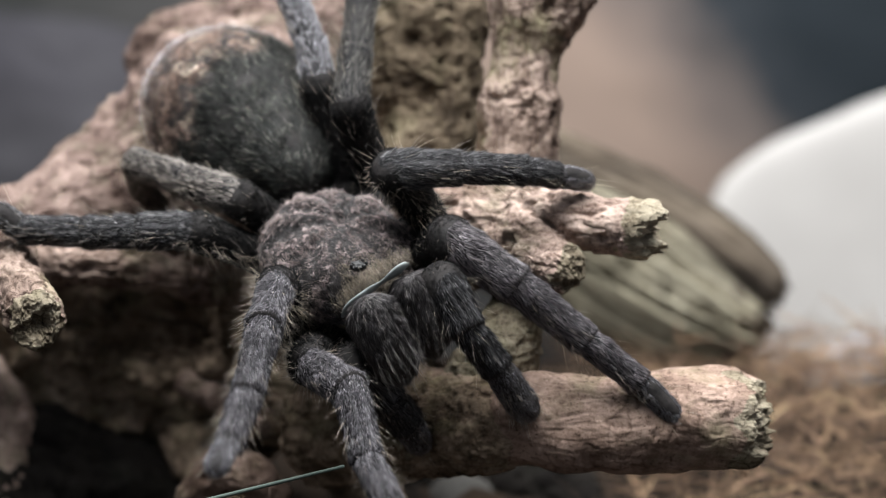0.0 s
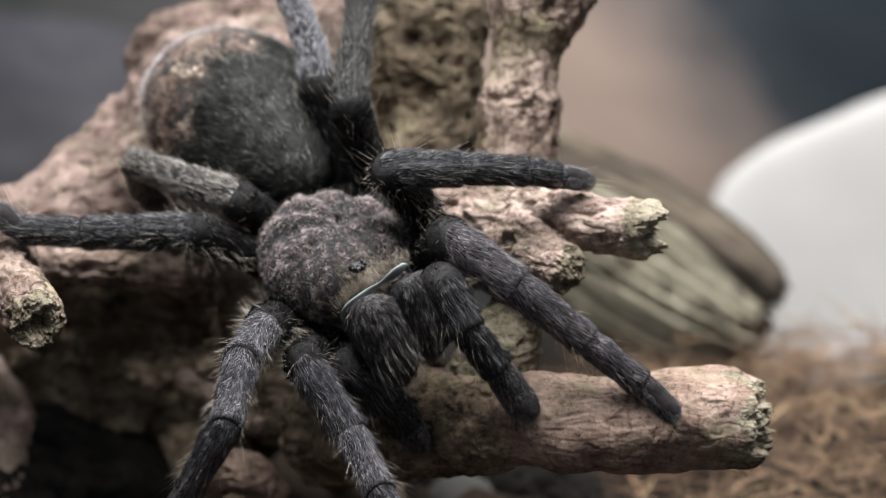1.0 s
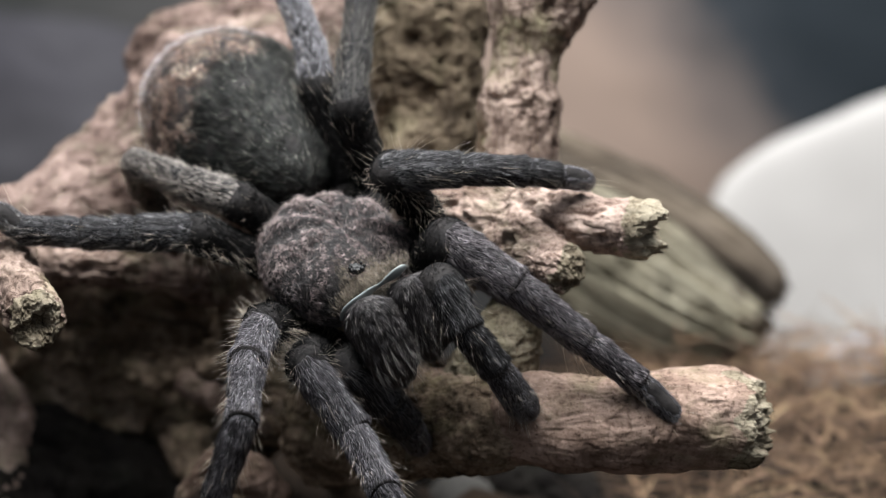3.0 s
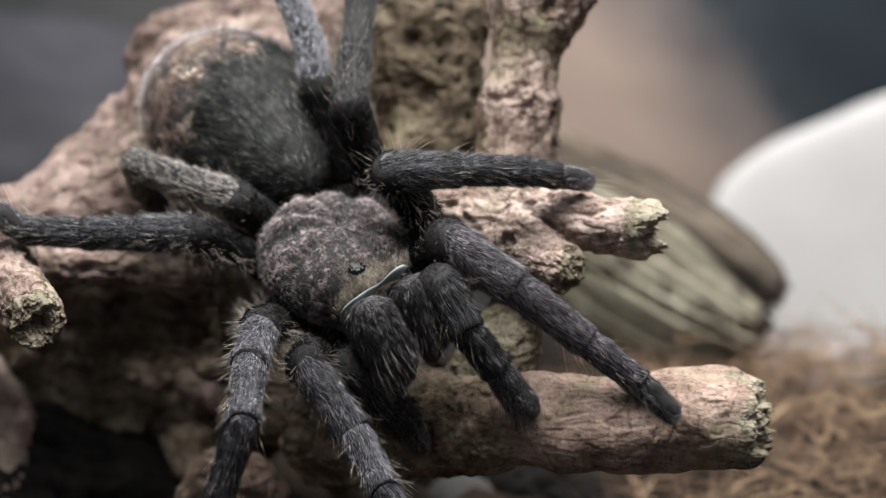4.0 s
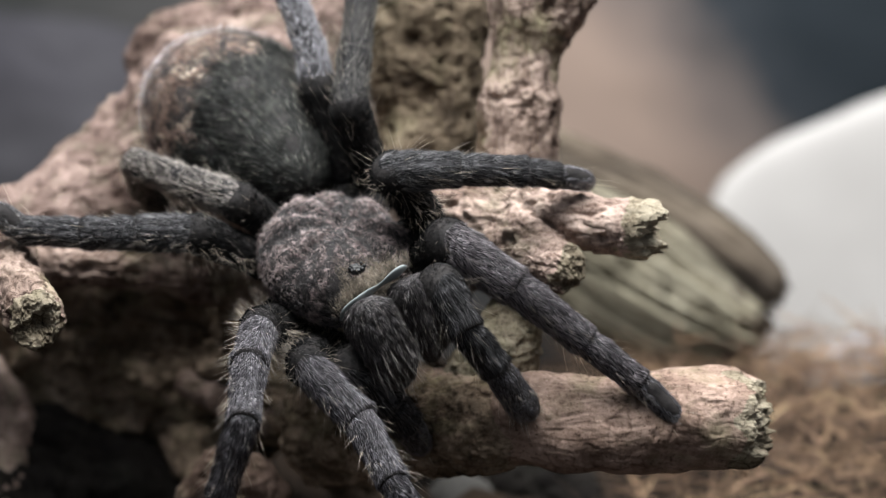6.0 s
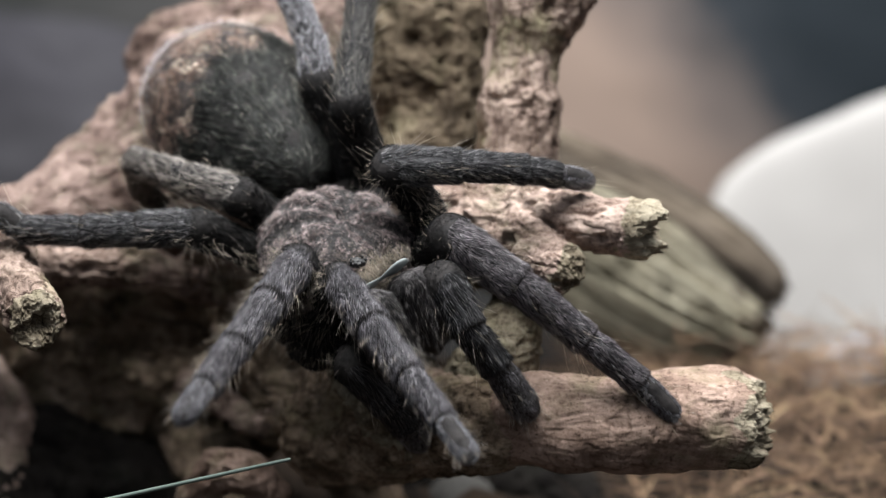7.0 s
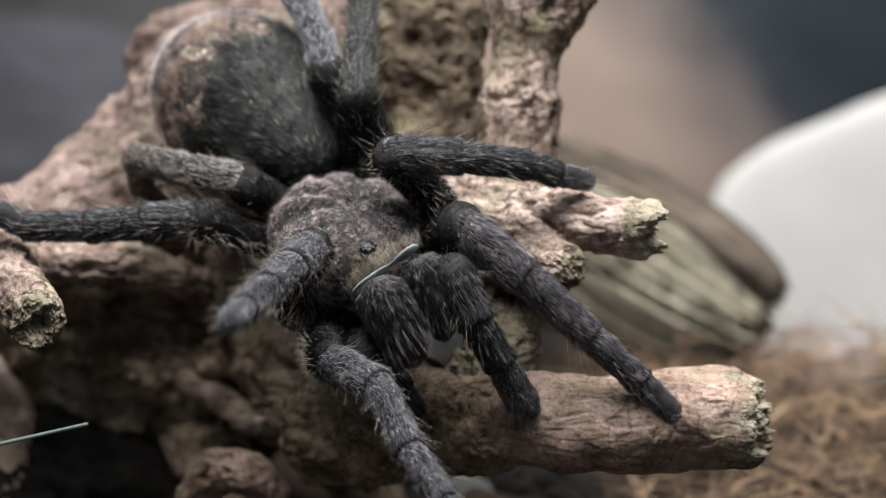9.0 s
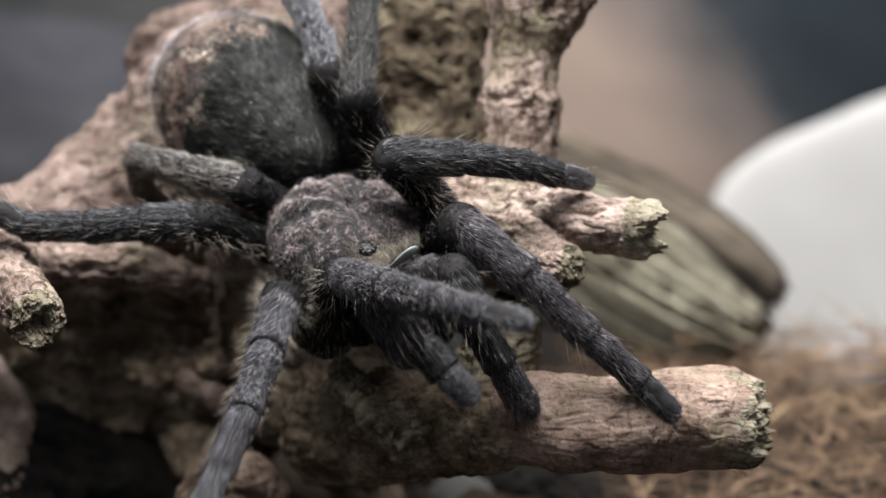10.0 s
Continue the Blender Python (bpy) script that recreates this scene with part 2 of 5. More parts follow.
class Soup:
    """Gathers vertices and faces with materials, and turns them into one mesh object."""

    def __init__(self):
        self.verts, self.faces, self.count = [], [], 0

    def add(self, verts, faces, mat=0, smooth=True):
        verts, faces = np.asarray(verts, float).reshape(-1, 3), np.asarray(faces, int)
        self.verts.append(verts)
        self.faces.append((faces + self.count, mat, smooth))
        self.count += len(verts)

    def build(self, name, materials, parent=None, label=""):
        me = bpy.data.meshes.new(name)
        v = np.concatenate(self.verts)
        me.vertices.add(len(v))
        me.vertices.foreach_set("co", v.ravel())
        loops = np.concatenate([f.ravel() for f, _, _ in self.faces])
        sizes = np.concatenate([np.full(len(f), f.shape[1]) for f, _, _ in self.faces])
        me.loops.add(len(loops))
        me.loops.foreach_set("vertex_index", loops)
        me.polygons.add(len(sizes))
        me.polygons.foreach_set("loop_start", np.concatenate(([0], np.cumsum(sizes)[:-1])))
        me.polygons.foreach_set("loop_total", sizes)
        me.polygons.foreach_set("material_index", np.concatenate([np.full(len(f), m) for f, m, _ in self.faces]))
        me.polygons.foreach_set("use_smooth", np.concatenate([np.full(len(f), s) for f, _, s in self.faces]))
        for m in materials:
            me.materials.append(m)
        me.update(calc_edges=True)
        me.validate()
        ob = new(name, me)
        ob.parent = parent
        return tagged(ob, label) if label else ob


def grid_faces(rows, cols):
    """Quads of a grid that closes round its columns."""
    i, j = np.meshgrid(np.arange(rows - 1), np.arange(cols), indexing="ij")
    k = (j + 1) % cols
    return np.stack((i * cols + j, i * cols + k, (i + 1) * cols + k, (i + 1) * cols + j), -1).reshape(-1, 4)


def fuzz(soup, base, way, length, width, mat, rng, matting=0.3, scale=700):
    """Short straight hairs with three sides, matted into tufts."""
    n = len(base)
    if not n:
        return
    tuft = np.stack([vnoise(base * scale + 9.7 * k, 70 + k) for k in range(3)], -1)
    way = unit(unit(way) + matting * tuft)
    side = unit(np.cross(way, rng.normal(size=(n, 3))))
    up = np.cross(way, side)
    length, width = np.broadcast_to(length, n)[:, None], np.broadcast_to(width, n)[:, None]
    v = np.stack([base + (side * np.cos(a) + up * np.sin(a)) * width for a in (0, 2.0944, 4.18879)] + [base + way * length], 1)
    t = np.array([[0, 1, 3], [1, 2, 3], [2, 0, 3]])
    soup.add(v.reshape(-1, 3), (t[None] + (np.arange(n) * 4)[:, None, None]).reshape(-1, 3), mat)


def hairs(soup, base, way, length, width, mat, rng, bend=0.25, curl=None):
    """Tapered bristles: three sides, one bend, a point."""
    n = len(base)
    if not n:
        return
    way = unit(way)
    side = unit(np.cross(way, rng.normal(size=(n, 3))))
    up = np.cross(way, side)
    length, width = np.broadcast_to(length, n)[:, None], np.broadcast_to(width, n)[:, None]
    ring = [side * np.cos(a) + up * np.sin(a) for a in (0, 2.0944, 4.18879)]
    lean = (curl if curl is not None else rng.normal(size=(n, 3)) * 0.5) * bend
    mid = base + way * length * 0.55 + lean * length * 0.15
    tip = base + way * length + lean * length * 0.6
    v = np.stack([base + r * width for r in ring] + [mid + r * width * 0.7 for r in ring] + [tip], 1)
    q = np.array([[0, 1, 4, 3], [1, 2, 5, 4], [2, 0, 3, 5]])
    t = np.array([[3, 4, 6], [4, 5, 6], [5, 3, 6]])
    start = (np.arange(n) * 7)[:, None, None]
    first = soup.count
    soup.add(v.reshape(-1, 3), (q[None] + start).reshape(-1, 4), mat)
    soup.faces.append(((t[None] + start).reshape(-1, 3) + first, mat, True))


def spline(points, n, at=None):
    """A smooth line of n points, evenly spaced or at these shares of it, through rows of x, y, z, radius."""
    p = np.array(points, float)
    p = np.vstack((2 * p[0] - p[1], p, 2 * p[-1] - p[-2]))
    u = (np.linspace(0, 1, n) if at is None else at) * (len(p) - 3 - 1e-9)
    k, f = u.astype(int), (u % 1)[:, None]
    a, b, c, d = p[k], p[k + 1], p[k + 2], p[k + 3]
    return 0.5 * (2 * b + (c - a) * f + (2 * a - 5 * b + 4 * c - d) * f ** 2 + (3 * b - a - 3 * c + d) * f ** 3)


def branch(soup, points, along, around, seed, rough=0.14, groove=0.06, relief=1.0, end_mat=1, closed=(False, True), run=1.0):
    """A weathered limb: a tube along a line of (place, radius), with bulges, grooves along the grain, pits and broken ends."""
    at = np.linspace(0, 1, along)
    if closed[1]:
        # rows crowd towards the broken end
        whole = sum(np.linalg.norm(np.subtract(q[0], p[0])) for p, q in zip(points, points[1:]))
        share, crowd = min(0.25, points[-1][1] * 0.7 / whole), along // 4
        at = np.concatenate((np.linspace(0, 1 - share, along - crowd, endpoint=False), 1 - share * np.linspace(1, 0, crowd) ** 2.5))
    line = spline([(*p, r) for p, r in points], along, at)
    pos, rad = line[:, :3], line[:, 3].copy()
    # round the ends off
    step = np.concatenate(([0], np.cumsum(np.linalg.norm(np.diff(pos, axis=0), axis=1))))
    for at_end in (0, 1):
        if closed[at_end]:
            s = (step[-1] - step) if at_end else step
            x = np.clip(s / (rad[-1 if at_end else 0] * 0.5), 0, 1)
            rad *= np.sqrt(np.clip(1 - (1 - x) ** 3, 0.0004, 1))
    tan = unit(np.gradient(pos, axis=0))
    ref = np.array((0.0, 0.0, 1.0)) if abs(tan[0, 2]) < 0.8 else np.array((0.0, 1.0, 0.0))
    sides = []
    for tg in tan:
        ref = unit(ref - tg * np.dot(ref, tg))
        sides.append(ref)
    sides = np.array(sides)
    ups = np.cross(tan, sides)
    ang = np.linspace(0, 2 * np.pi, around, endpoint=False)
    ca, sa = np.cos(ang)[None, :, None], np.sin(ang)[None, :, None]
    out = sides[:, None] * ca + ups[:, None] * sa
    mean = line[:, 3].mean()
    grain = np.stack((np.broadcast_to(np.cos(ang), (along, around)) * 2.2, np.broadcast_to(np.sin(ang), (along, around)) * 2.2,
                      np.broadcast_to((step / mean * 0.45)[:, None], (along, around))), -1) + seed * 3.1
    place = pos[:, None] + out * line[:, 3][:, None, None]
    warp = np.stack([fbm(place * 120 + 5.1 * k, 2, seed + 80 + k) for k in range(3)], -1)
    big = fbm(place * 70 + seed, 3, seed)
    cracks = 1 - np.abs(fbm(grain * (1.7, 1.7, 0.8 * run) + 0.5 * run * warp, 5, seed + 9, 0.62)) * 3.0
    ledges = np.abs(fbm(place * 150 + 0.9 * warp, 4, seed + 33, 0.55))
    fine = fbm(place * 800 + warp, 4, seed + 20, 0.65)
    holes = np.clip(vnoise(place * 420 + 0.6 * warp, seed + 31) - 0.42, 0, 0.25) * 4
    depth = (rough * mean * big - groove * mean * np.clip(cracks, 0, 1) ** 1.5 + 0.0007 * relief * (ledges - 0.35) + 0.00022 * relief * fine - 0.0010 * relief * holes)
    depth *= np.clip(rad / line[:, 3], 0, 1)[:, None]
    swell = 1 + depth / mean
    v = pos[:, None] + out * (rad[:, None] * swell)[..., None]
    if closed[1]:
        v += tan[:, None] * (np.clip((step - step[-1]) / (mean * 0.6) + 1, 0, 1)[:, None] * fbm((pos[:, None] + out * rad[:, None, None]) * 190, 5, seed + 40, 0.66) * mean * 0.28)[..., None]
    faces = grid_faces(along, around)
    row = faces[:, 0] // around
    is_end = np.zeros(len(faces), bool)
    if closed[1]:
        is_end = (step[row] + fbm(place * 200, 2, 3)[row, faces[:, 0] % around] * mean * 0.3) > step[-1] - mean * 0.35
    first = soup.count
    soup.add(v, faces[~is_end], 0)
    if is_end.any():
        soup.faces.append((faces[is_end] + first, end_mat, True))
    return v


def lump(soup, centre, size, seed, rough=0.2, scale=1.6, n=64, turn=None):
    """A rounded boulder."""
    th, ph = np.linspace(0.001, np.pi - 0.001, n), np.linspace(0, 2 * np.pi, 2 * n, endpoint=False)
    d = np.stack((np.sin(th)[:, None] * np.cos(ph), np.sin(th)[:, None] * np.sin(ph), np.broadcast_to(np.cos(th)[:, None], (n, 2 * n))), -1)
    v = d * (1 + rough * fbm(d * scale + seed, 4, seed))[..., None] * np.array(size)
    if turn is not None:
        v = v @ np.array(turn).T
    soup.add(v + np.array(centre), grid_faces(n, 2 * n))


def thing(name, place, label, category, group="", kind=""):
    ob = new(name)
    ob.location = place
    ob.empty_display_size = 0.01
    return tagged(ob, label, category, group, kind)


# ---- setting ----
FLOOR = -0.083


def build_setting():
    n = 220
    g = np.linspace(-1, 1, n)
    x, y = np.meshgrid(np.sign(g) * np.abs(g) ** 1.5 * 1.3, np.sign(g) * np.abs(g) ** 1.5 * 1.3 + 0.3, indexing="ij")
    p = np.stack((x, y, np.zeros_like(x)), -1)
    p[..., 2] = FLOOR - 0.30 * np.clip(y - 0.20, 0, 2) + 0.006 * fbm(p * 25, 3, 2) + 0.003 * fbm(p * 120, 3, 8)
    i, j = np.meshgrid(np.arange(n - 1), np.arange(n - 1), indexing="ij")
    f = np.stack((i * n + j, (i + 1) * n + j, (i + 1) * n + j + 1, i * n + j + 1), -1).reshape(-1, 4)
    s = Soup()
    s.add(p, f)
    tagged(s.build("ground", [SOIL]), "brown coconut fibre substrate on the terrarium floor", "ground", kind="structure")
    for name, at, size in (("wall_back", (0, 1.62, 0.30), (2.6, 0.02, 1.70)), ("wall_side_1", (-1.30, 0.31, 0.30), (0.02, 2.6, 1.70)),
                           ("wall_side_2", (1.30, 0.31, 0.30), (0.02, 2.6, 1.70))):
        bm = bmesh.new()
        bmesh.ops.create_cube(bm, size=1, matrix=Matrix.Translation(at) @ Matrix.Diagonal((*size, 1)))
        me = bpy.data.meshes.new(name)
        bm.to_mesh(me)
        bm.free()
        me.materials.append(WALL_GREY)
        tagged(new(name, me), "plain grey terrarium wall", "wall", kind="structure")


build_setting()

# ---- driftwood ----


def limb(name, parent, points, along, around, seed, mats=None, **more):
    s = Soup()
    o = np.array(parent.location)
    branch(s, [(tuple(np.array(p) - o), r) for p, r in points], along, around, seed, **more)
    return s.build(name, mats or [WOOD, WOOD_END], parent)


def build_driftwood():
    root = thing("driftwood", (-0.0411, 0.0716, -0.0478), "weathered pinkish brown driftwood root with broken branch stubs", "driftwood")
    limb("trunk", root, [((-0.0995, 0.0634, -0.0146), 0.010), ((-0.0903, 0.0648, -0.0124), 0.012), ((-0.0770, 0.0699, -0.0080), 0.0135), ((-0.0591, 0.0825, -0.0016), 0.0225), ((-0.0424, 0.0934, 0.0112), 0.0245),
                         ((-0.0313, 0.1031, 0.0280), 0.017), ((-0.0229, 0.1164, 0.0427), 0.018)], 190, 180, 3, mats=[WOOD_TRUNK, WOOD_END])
    # ledge added in paler wood for the light on the trunk's lower edge
    limb("ledge", root, [((-0.1050, 0.0577, -0.0169), 0.0046), ((-0.0918, 0.0521, -0.0145), 0.0048), ((-0.0783, 0.0484, -0.0127), 0.0045), ((-0.0655, 0.0463, -0.0129), 0.0045), ((-0.0546, 0.0478, -0.0156), 0.0043), ((-0.0455, 0.0548, -0.0210), 0.0035)], 170, 150, 7, mats=[WOOD, WOOD_END], rough=0.3)
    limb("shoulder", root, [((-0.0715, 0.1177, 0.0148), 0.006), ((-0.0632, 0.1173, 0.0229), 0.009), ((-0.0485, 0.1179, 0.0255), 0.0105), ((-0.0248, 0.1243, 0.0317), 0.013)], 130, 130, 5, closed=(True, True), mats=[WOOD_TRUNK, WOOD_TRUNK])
    limb("knot", root, [((0.0136, 0.0214, -0.0145), 0.0045), ((0.0116, 0.0152, -0.0198), 0.0062), ((0.0086, 0.0137, -0.0268), 0.0075), ((0.0017, 0.0161, -0.0351), 0.008)], 150, 140, 19, mats=[WOOD_END, WOOD_END])
    limb("knot", root, [((-0.0183, 0.0151, -0.0251), 0.0021), ((-0.0155, 0.0085, -0.0274), 0.0026), ((-0.0115, 0.0047, -0.0309), 0.0028), ((-0.0062, 0.0040, -0.0341), 0.0026), ((-0.0014, 0.0083, -0.0379), 0.0018)], 150, 120, 21, mats=[WOOD_END, WOOD_END], rough=0.35, relief=2.0)
    limb("saddle", root, [((-0.0514, 0.0929, -0.0053), 0.020), ((-0.0321, 0.0754, -0.0109), 0.022), ((-0.0155, 0.0570, -0.0108), 0.020), ((0.0006, 0.0358, -0.0047), 0.0135),
                          ((0.0120, 0.0233, -0.0011), 0.0095), ((0.0219, 0.0167, 0.0015), 0.0062), ((0.0296, 0.0130, 0.0011), 0.0050), ((0.0375, 0.0104, 0.0007), 0.0057)], 300, 200, 11, rough=0.20, relief=1.5)
    limb("stub", root, [((0.0069, 0.0260, -0.0027), 0.0075), ((0.0143, 0.0165, -0.0039), 0.0075), ((0.0190, 0.0102, -0.0049), 0.0052), ((0.0224, 0.0060, -0.0056), 0.0039)], 170, 160, 17)
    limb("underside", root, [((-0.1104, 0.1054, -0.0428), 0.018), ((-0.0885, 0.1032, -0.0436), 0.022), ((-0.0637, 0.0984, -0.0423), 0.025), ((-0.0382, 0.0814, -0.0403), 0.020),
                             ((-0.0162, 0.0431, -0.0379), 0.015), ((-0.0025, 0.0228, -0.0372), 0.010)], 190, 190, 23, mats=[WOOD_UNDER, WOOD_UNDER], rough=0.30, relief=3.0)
    limb("branch", root, [((-0.0180, 0.0342, -0.0409), 0.011), ((-0.0046, 0.0160, -0.0356), 0.0095), ((0.0116, 0.0059, -0.0323), 0.0088), ((0.0264, 0.0039, -0.0322), 0.0088), ((0.0412, 0.0031, -0.0309), 0.0088),
                          ((0.0554, 0.0013, -0.0298), 0.0086)], 420, 260, 31, mats=[WOOD_SMOOTH, WOOD_END], rough=0.12, groove=0.018, relief=0.3)
    limb("post", root, [((0.0128, 0.0425, -0.0022), 0.0105), ((0.0143, 0.0430, 0.0100), 0.0082), ((0.0147, 0.0448, 0.0185), 0.0075), ((0.0157, 0.0469, 0.0282), 0.0062), ((0.0182, 0.0486, 0.0362), 0.0085),
                        ((0.0220, 0.0505, 0.0453), 0.010), ((0.0249, 0.0544, 0.0538), 0.009)], 210, 180, 43, mats=[WOOD_POST, WOOD_END], rough=0.2, relief=0.8)
    limb("back_post", root, [((-0.0053, 0.0712, -0.0016), 0.013), ((-0.0035, 0.0735, 0.0138), 0.0115), ((-0.0038, 0.0762, 0.0266), 0.0125), ((-0.0047, 0.0804, 0.0417), 0.0125), ((-0.0053, 0.0855, 0.0558), 0.012)],
         150, 140, 53, mats=[WOOD_GREY, WOOD_END], rough=0.2)
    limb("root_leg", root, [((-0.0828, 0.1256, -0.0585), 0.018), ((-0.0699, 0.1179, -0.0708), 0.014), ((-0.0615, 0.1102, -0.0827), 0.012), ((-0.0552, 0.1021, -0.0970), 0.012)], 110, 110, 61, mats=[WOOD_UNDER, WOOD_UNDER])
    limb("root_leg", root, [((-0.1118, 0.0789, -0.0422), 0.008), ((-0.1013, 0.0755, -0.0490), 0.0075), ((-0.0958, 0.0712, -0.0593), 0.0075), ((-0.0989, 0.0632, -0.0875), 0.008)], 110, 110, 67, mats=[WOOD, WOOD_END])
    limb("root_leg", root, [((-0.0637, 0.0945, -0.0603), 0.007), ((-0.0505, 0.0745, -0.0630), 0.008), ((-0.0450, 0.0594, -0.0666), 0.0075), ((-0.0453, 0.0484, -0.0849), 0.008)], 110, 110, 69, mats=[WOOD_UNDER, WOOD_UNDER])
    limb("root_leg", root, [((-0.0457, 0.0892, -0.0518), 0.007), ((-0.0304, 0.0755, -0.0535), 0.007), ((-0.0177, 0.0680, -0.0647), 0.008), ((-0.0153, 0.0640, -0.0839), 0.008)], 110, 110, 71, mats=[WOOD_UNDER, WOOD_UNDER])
    limb("root_leg", root, [((-0.1064, 0.1394, -0.0655), 0.022), ((-0.0932, 0.1358, -0.0828), 0.020), ((-0.0814, 0.1303, -0.1087), 0.018)], 120, 120, 73, mats=[WOOD_GREY, WOOD_GREY])
    # two roots added in near-black wood to stand for the shade there
    limb("root_leg", root, [((-0.1200, 0.0794, -0.0687), 0.017), ((-0.0920, 0.0789, -0.0712), 0.018), ((-0.0708, 0.0797, -0.0769), 0.016), ((-0.0525, 0.0835, -0.0880), 0.013)], 120, 120, 77, mats=[WOOD_SHADOW, WOOD_SHADOW])
    limb("root_leg", root, [((-0.0130, 0.1099, -0.0843), 0.0115), ((0.0022, 0.1100, -0.0838), 0.0115), ((0.0242, 0.1070, -0.0833), 0.0105), ((0.0377, 0.1042, -0.0870), 0.008)], 110, 100, 79, mats=[WOOD_SHADOW, WOOD_SHADOW])
    limb("root_leg", root, [((-0.0533, 0.0429, -0.0677), 0.0046), ((-0.0481, 0.0369, -0.0570), 0.0047), ((-0.0423, 0.0321, -0.0508), 0.0046), ((-0.0376, 0.0300, -0.0512), 0.0042), ((-0.0335, 0.0310, -0.0560), 0.0037), ((-0.0296, 0.0348, -0.0669), 0.0040)], 130, 120, 87, mats=[WOOD_SMOOTH, WOOD_SMOOTH], rough=0.3)
    limb("root_leg", root, [((-0.0546, 0.0644, -0.0431), 0.0029), ((-0.0449, 0.0540, -0.0442), 0.0028), ((-0.0376, 0.0455, -0.0455), 0.0030), ((-0.0316, 0.0382, -0.0416), 0.0027), ((-0.0267, 0.0331, -0.0366), 0.0028), ((-0.0200, 0.0309, -0.0376), 0.0043)], 150, 120, 97, mats=[WOOD, WOOD_END], rough=0.25)
    # sleeve added in the shaded wood, darkening the root of the branch
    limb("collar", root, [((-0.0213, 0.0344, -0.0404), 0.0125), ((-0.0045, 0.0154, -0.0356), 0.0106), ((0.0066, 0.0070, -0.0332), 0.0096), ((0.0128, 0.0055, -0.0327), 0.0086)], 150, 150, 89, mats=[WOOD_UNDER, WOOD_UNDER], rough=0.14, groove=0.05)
    limb("twig", root, [((-0.1101, 0.0653, -0.0053), 0.0059), ((-0.0951, 0.0429, -0.0000), 0.0053), ((-0.0846, 0.0263, -0.0012), 0.0050), ((-0.0786, 0.0163, -0.0049), 0.0047), ((-0.0738, 0.0053, -0.0086), 0.0047), ((-0.0671, -0.0076, -0.0115), 0.0049)],
         260, 160, 83, rough=0.12, mats=[WOOD_POST, WOOD_END])


def build_background():
    log = thing("log", (0.0625, 0.2124, -0.0589), "grey brown driftwood log lying on the substrate behind", "log")
    limb("stem", log, [((-0.0075, 0.2195, -0.0255), 0.020), ((0.0369, 0.2152, -0.0456), 0.0230), ((0.0651, 0.2119, -0.0615), 0.0230), ((0.0916, 0.2094, -0.0732), 0.0125)], 130, 160, 91, mats=[WOOD_OLIVE, BARK], rough=0.03, groove=0.28, relief=0.0, run=0.06)
    limb("bark", log, [((0.0132, 0.2285, -0.0169), 0.013), ((0.0477, 0.2245, -0.0307), 0.0145), ((0.0770, 0.2201, -0.0466), 0.0145), ((0.1011, 0.2149, -0.0617), 0.0095)], 130, 120, 93, mats=[BARK, BARK], rough=0.04, groove=0.28, relief=0.0, run=0.06)
    # a squarish slab standing on one corner
    n = 60
    th, ph = np.linspace(0.001, np.pi - 0.001, n), np.linspace(0, 2 * np.pi, 2 * n, endpoint=False)
    d = np.stack((np.sin(th)[:, None] * np.cos(ph), np.broadcast_to(np.cos(th)[:, None], (n, 2 * n)), np.sin(th)[:, None] * np.sin(ph)), -1)
    flat = (np.abs(d[..., :1]) ** 3.4 + np.abs(d[..., 2:]) ** 3.4) ** (1 / 3.4)
    d = d / (flat ** 14 + np.abs(d[..., 1:2]) ** 14) ** (1 / 14)
    d *= (1 + 0.03 * fbm(d * 1.3 + 4, 3, 3))[..., None]
    s = Soup()
    s.add(d * np.array((0.0928, 0.0176, 0.0912)), grid_faces(n, 2 * n))
    ob = s.build("white_stone", [WHITE_STONE])
    ob.location = (0.245, 0.6, -0.1397)
    ob.rotation_euler = (radians(-4), radians(-22), 0)
    tagged(ob, "smooth white stone slab standing in the substrate", "stone")
    for name, at, size, mat, seed, rough, lean, label, cat in (
            ("white_stone", (0.1530, 0.3037, -0.1104), (0.0220, 0.0120, 0.0140), PALE_STONE, 21, 0.10, 0, "small white stone half covered by straw", "stone"),
            ("pebble", (0.0042, 0.0968, -0.0834), (0.0090, 0.009, 0.0080), PEBBLE, 14, 0.05, 0, "small pale pebble on the substrate", "stone"),
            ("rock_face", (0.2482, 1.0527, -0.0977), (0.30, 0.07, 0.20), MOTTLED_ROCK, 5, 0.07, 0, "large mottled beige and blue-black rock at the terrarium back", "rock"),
            ("grey_rock", (-0.3640, 1.0858, -0.1631), (0.1920, 0.0480, 0.1280), GREY_ROCK, 8, 0.15, 0, "dull grey violet rock at the terrarium back", "rock")):
        s = Soup()
        lump(s, (0, 0, 0), size, seed, rough, 1.5)
        ob = s.build(name, [mat])
        ob.location = at
        ob.rotation_euler = (radians(lean), 0, 0)
        tagged(ob, label, cat)


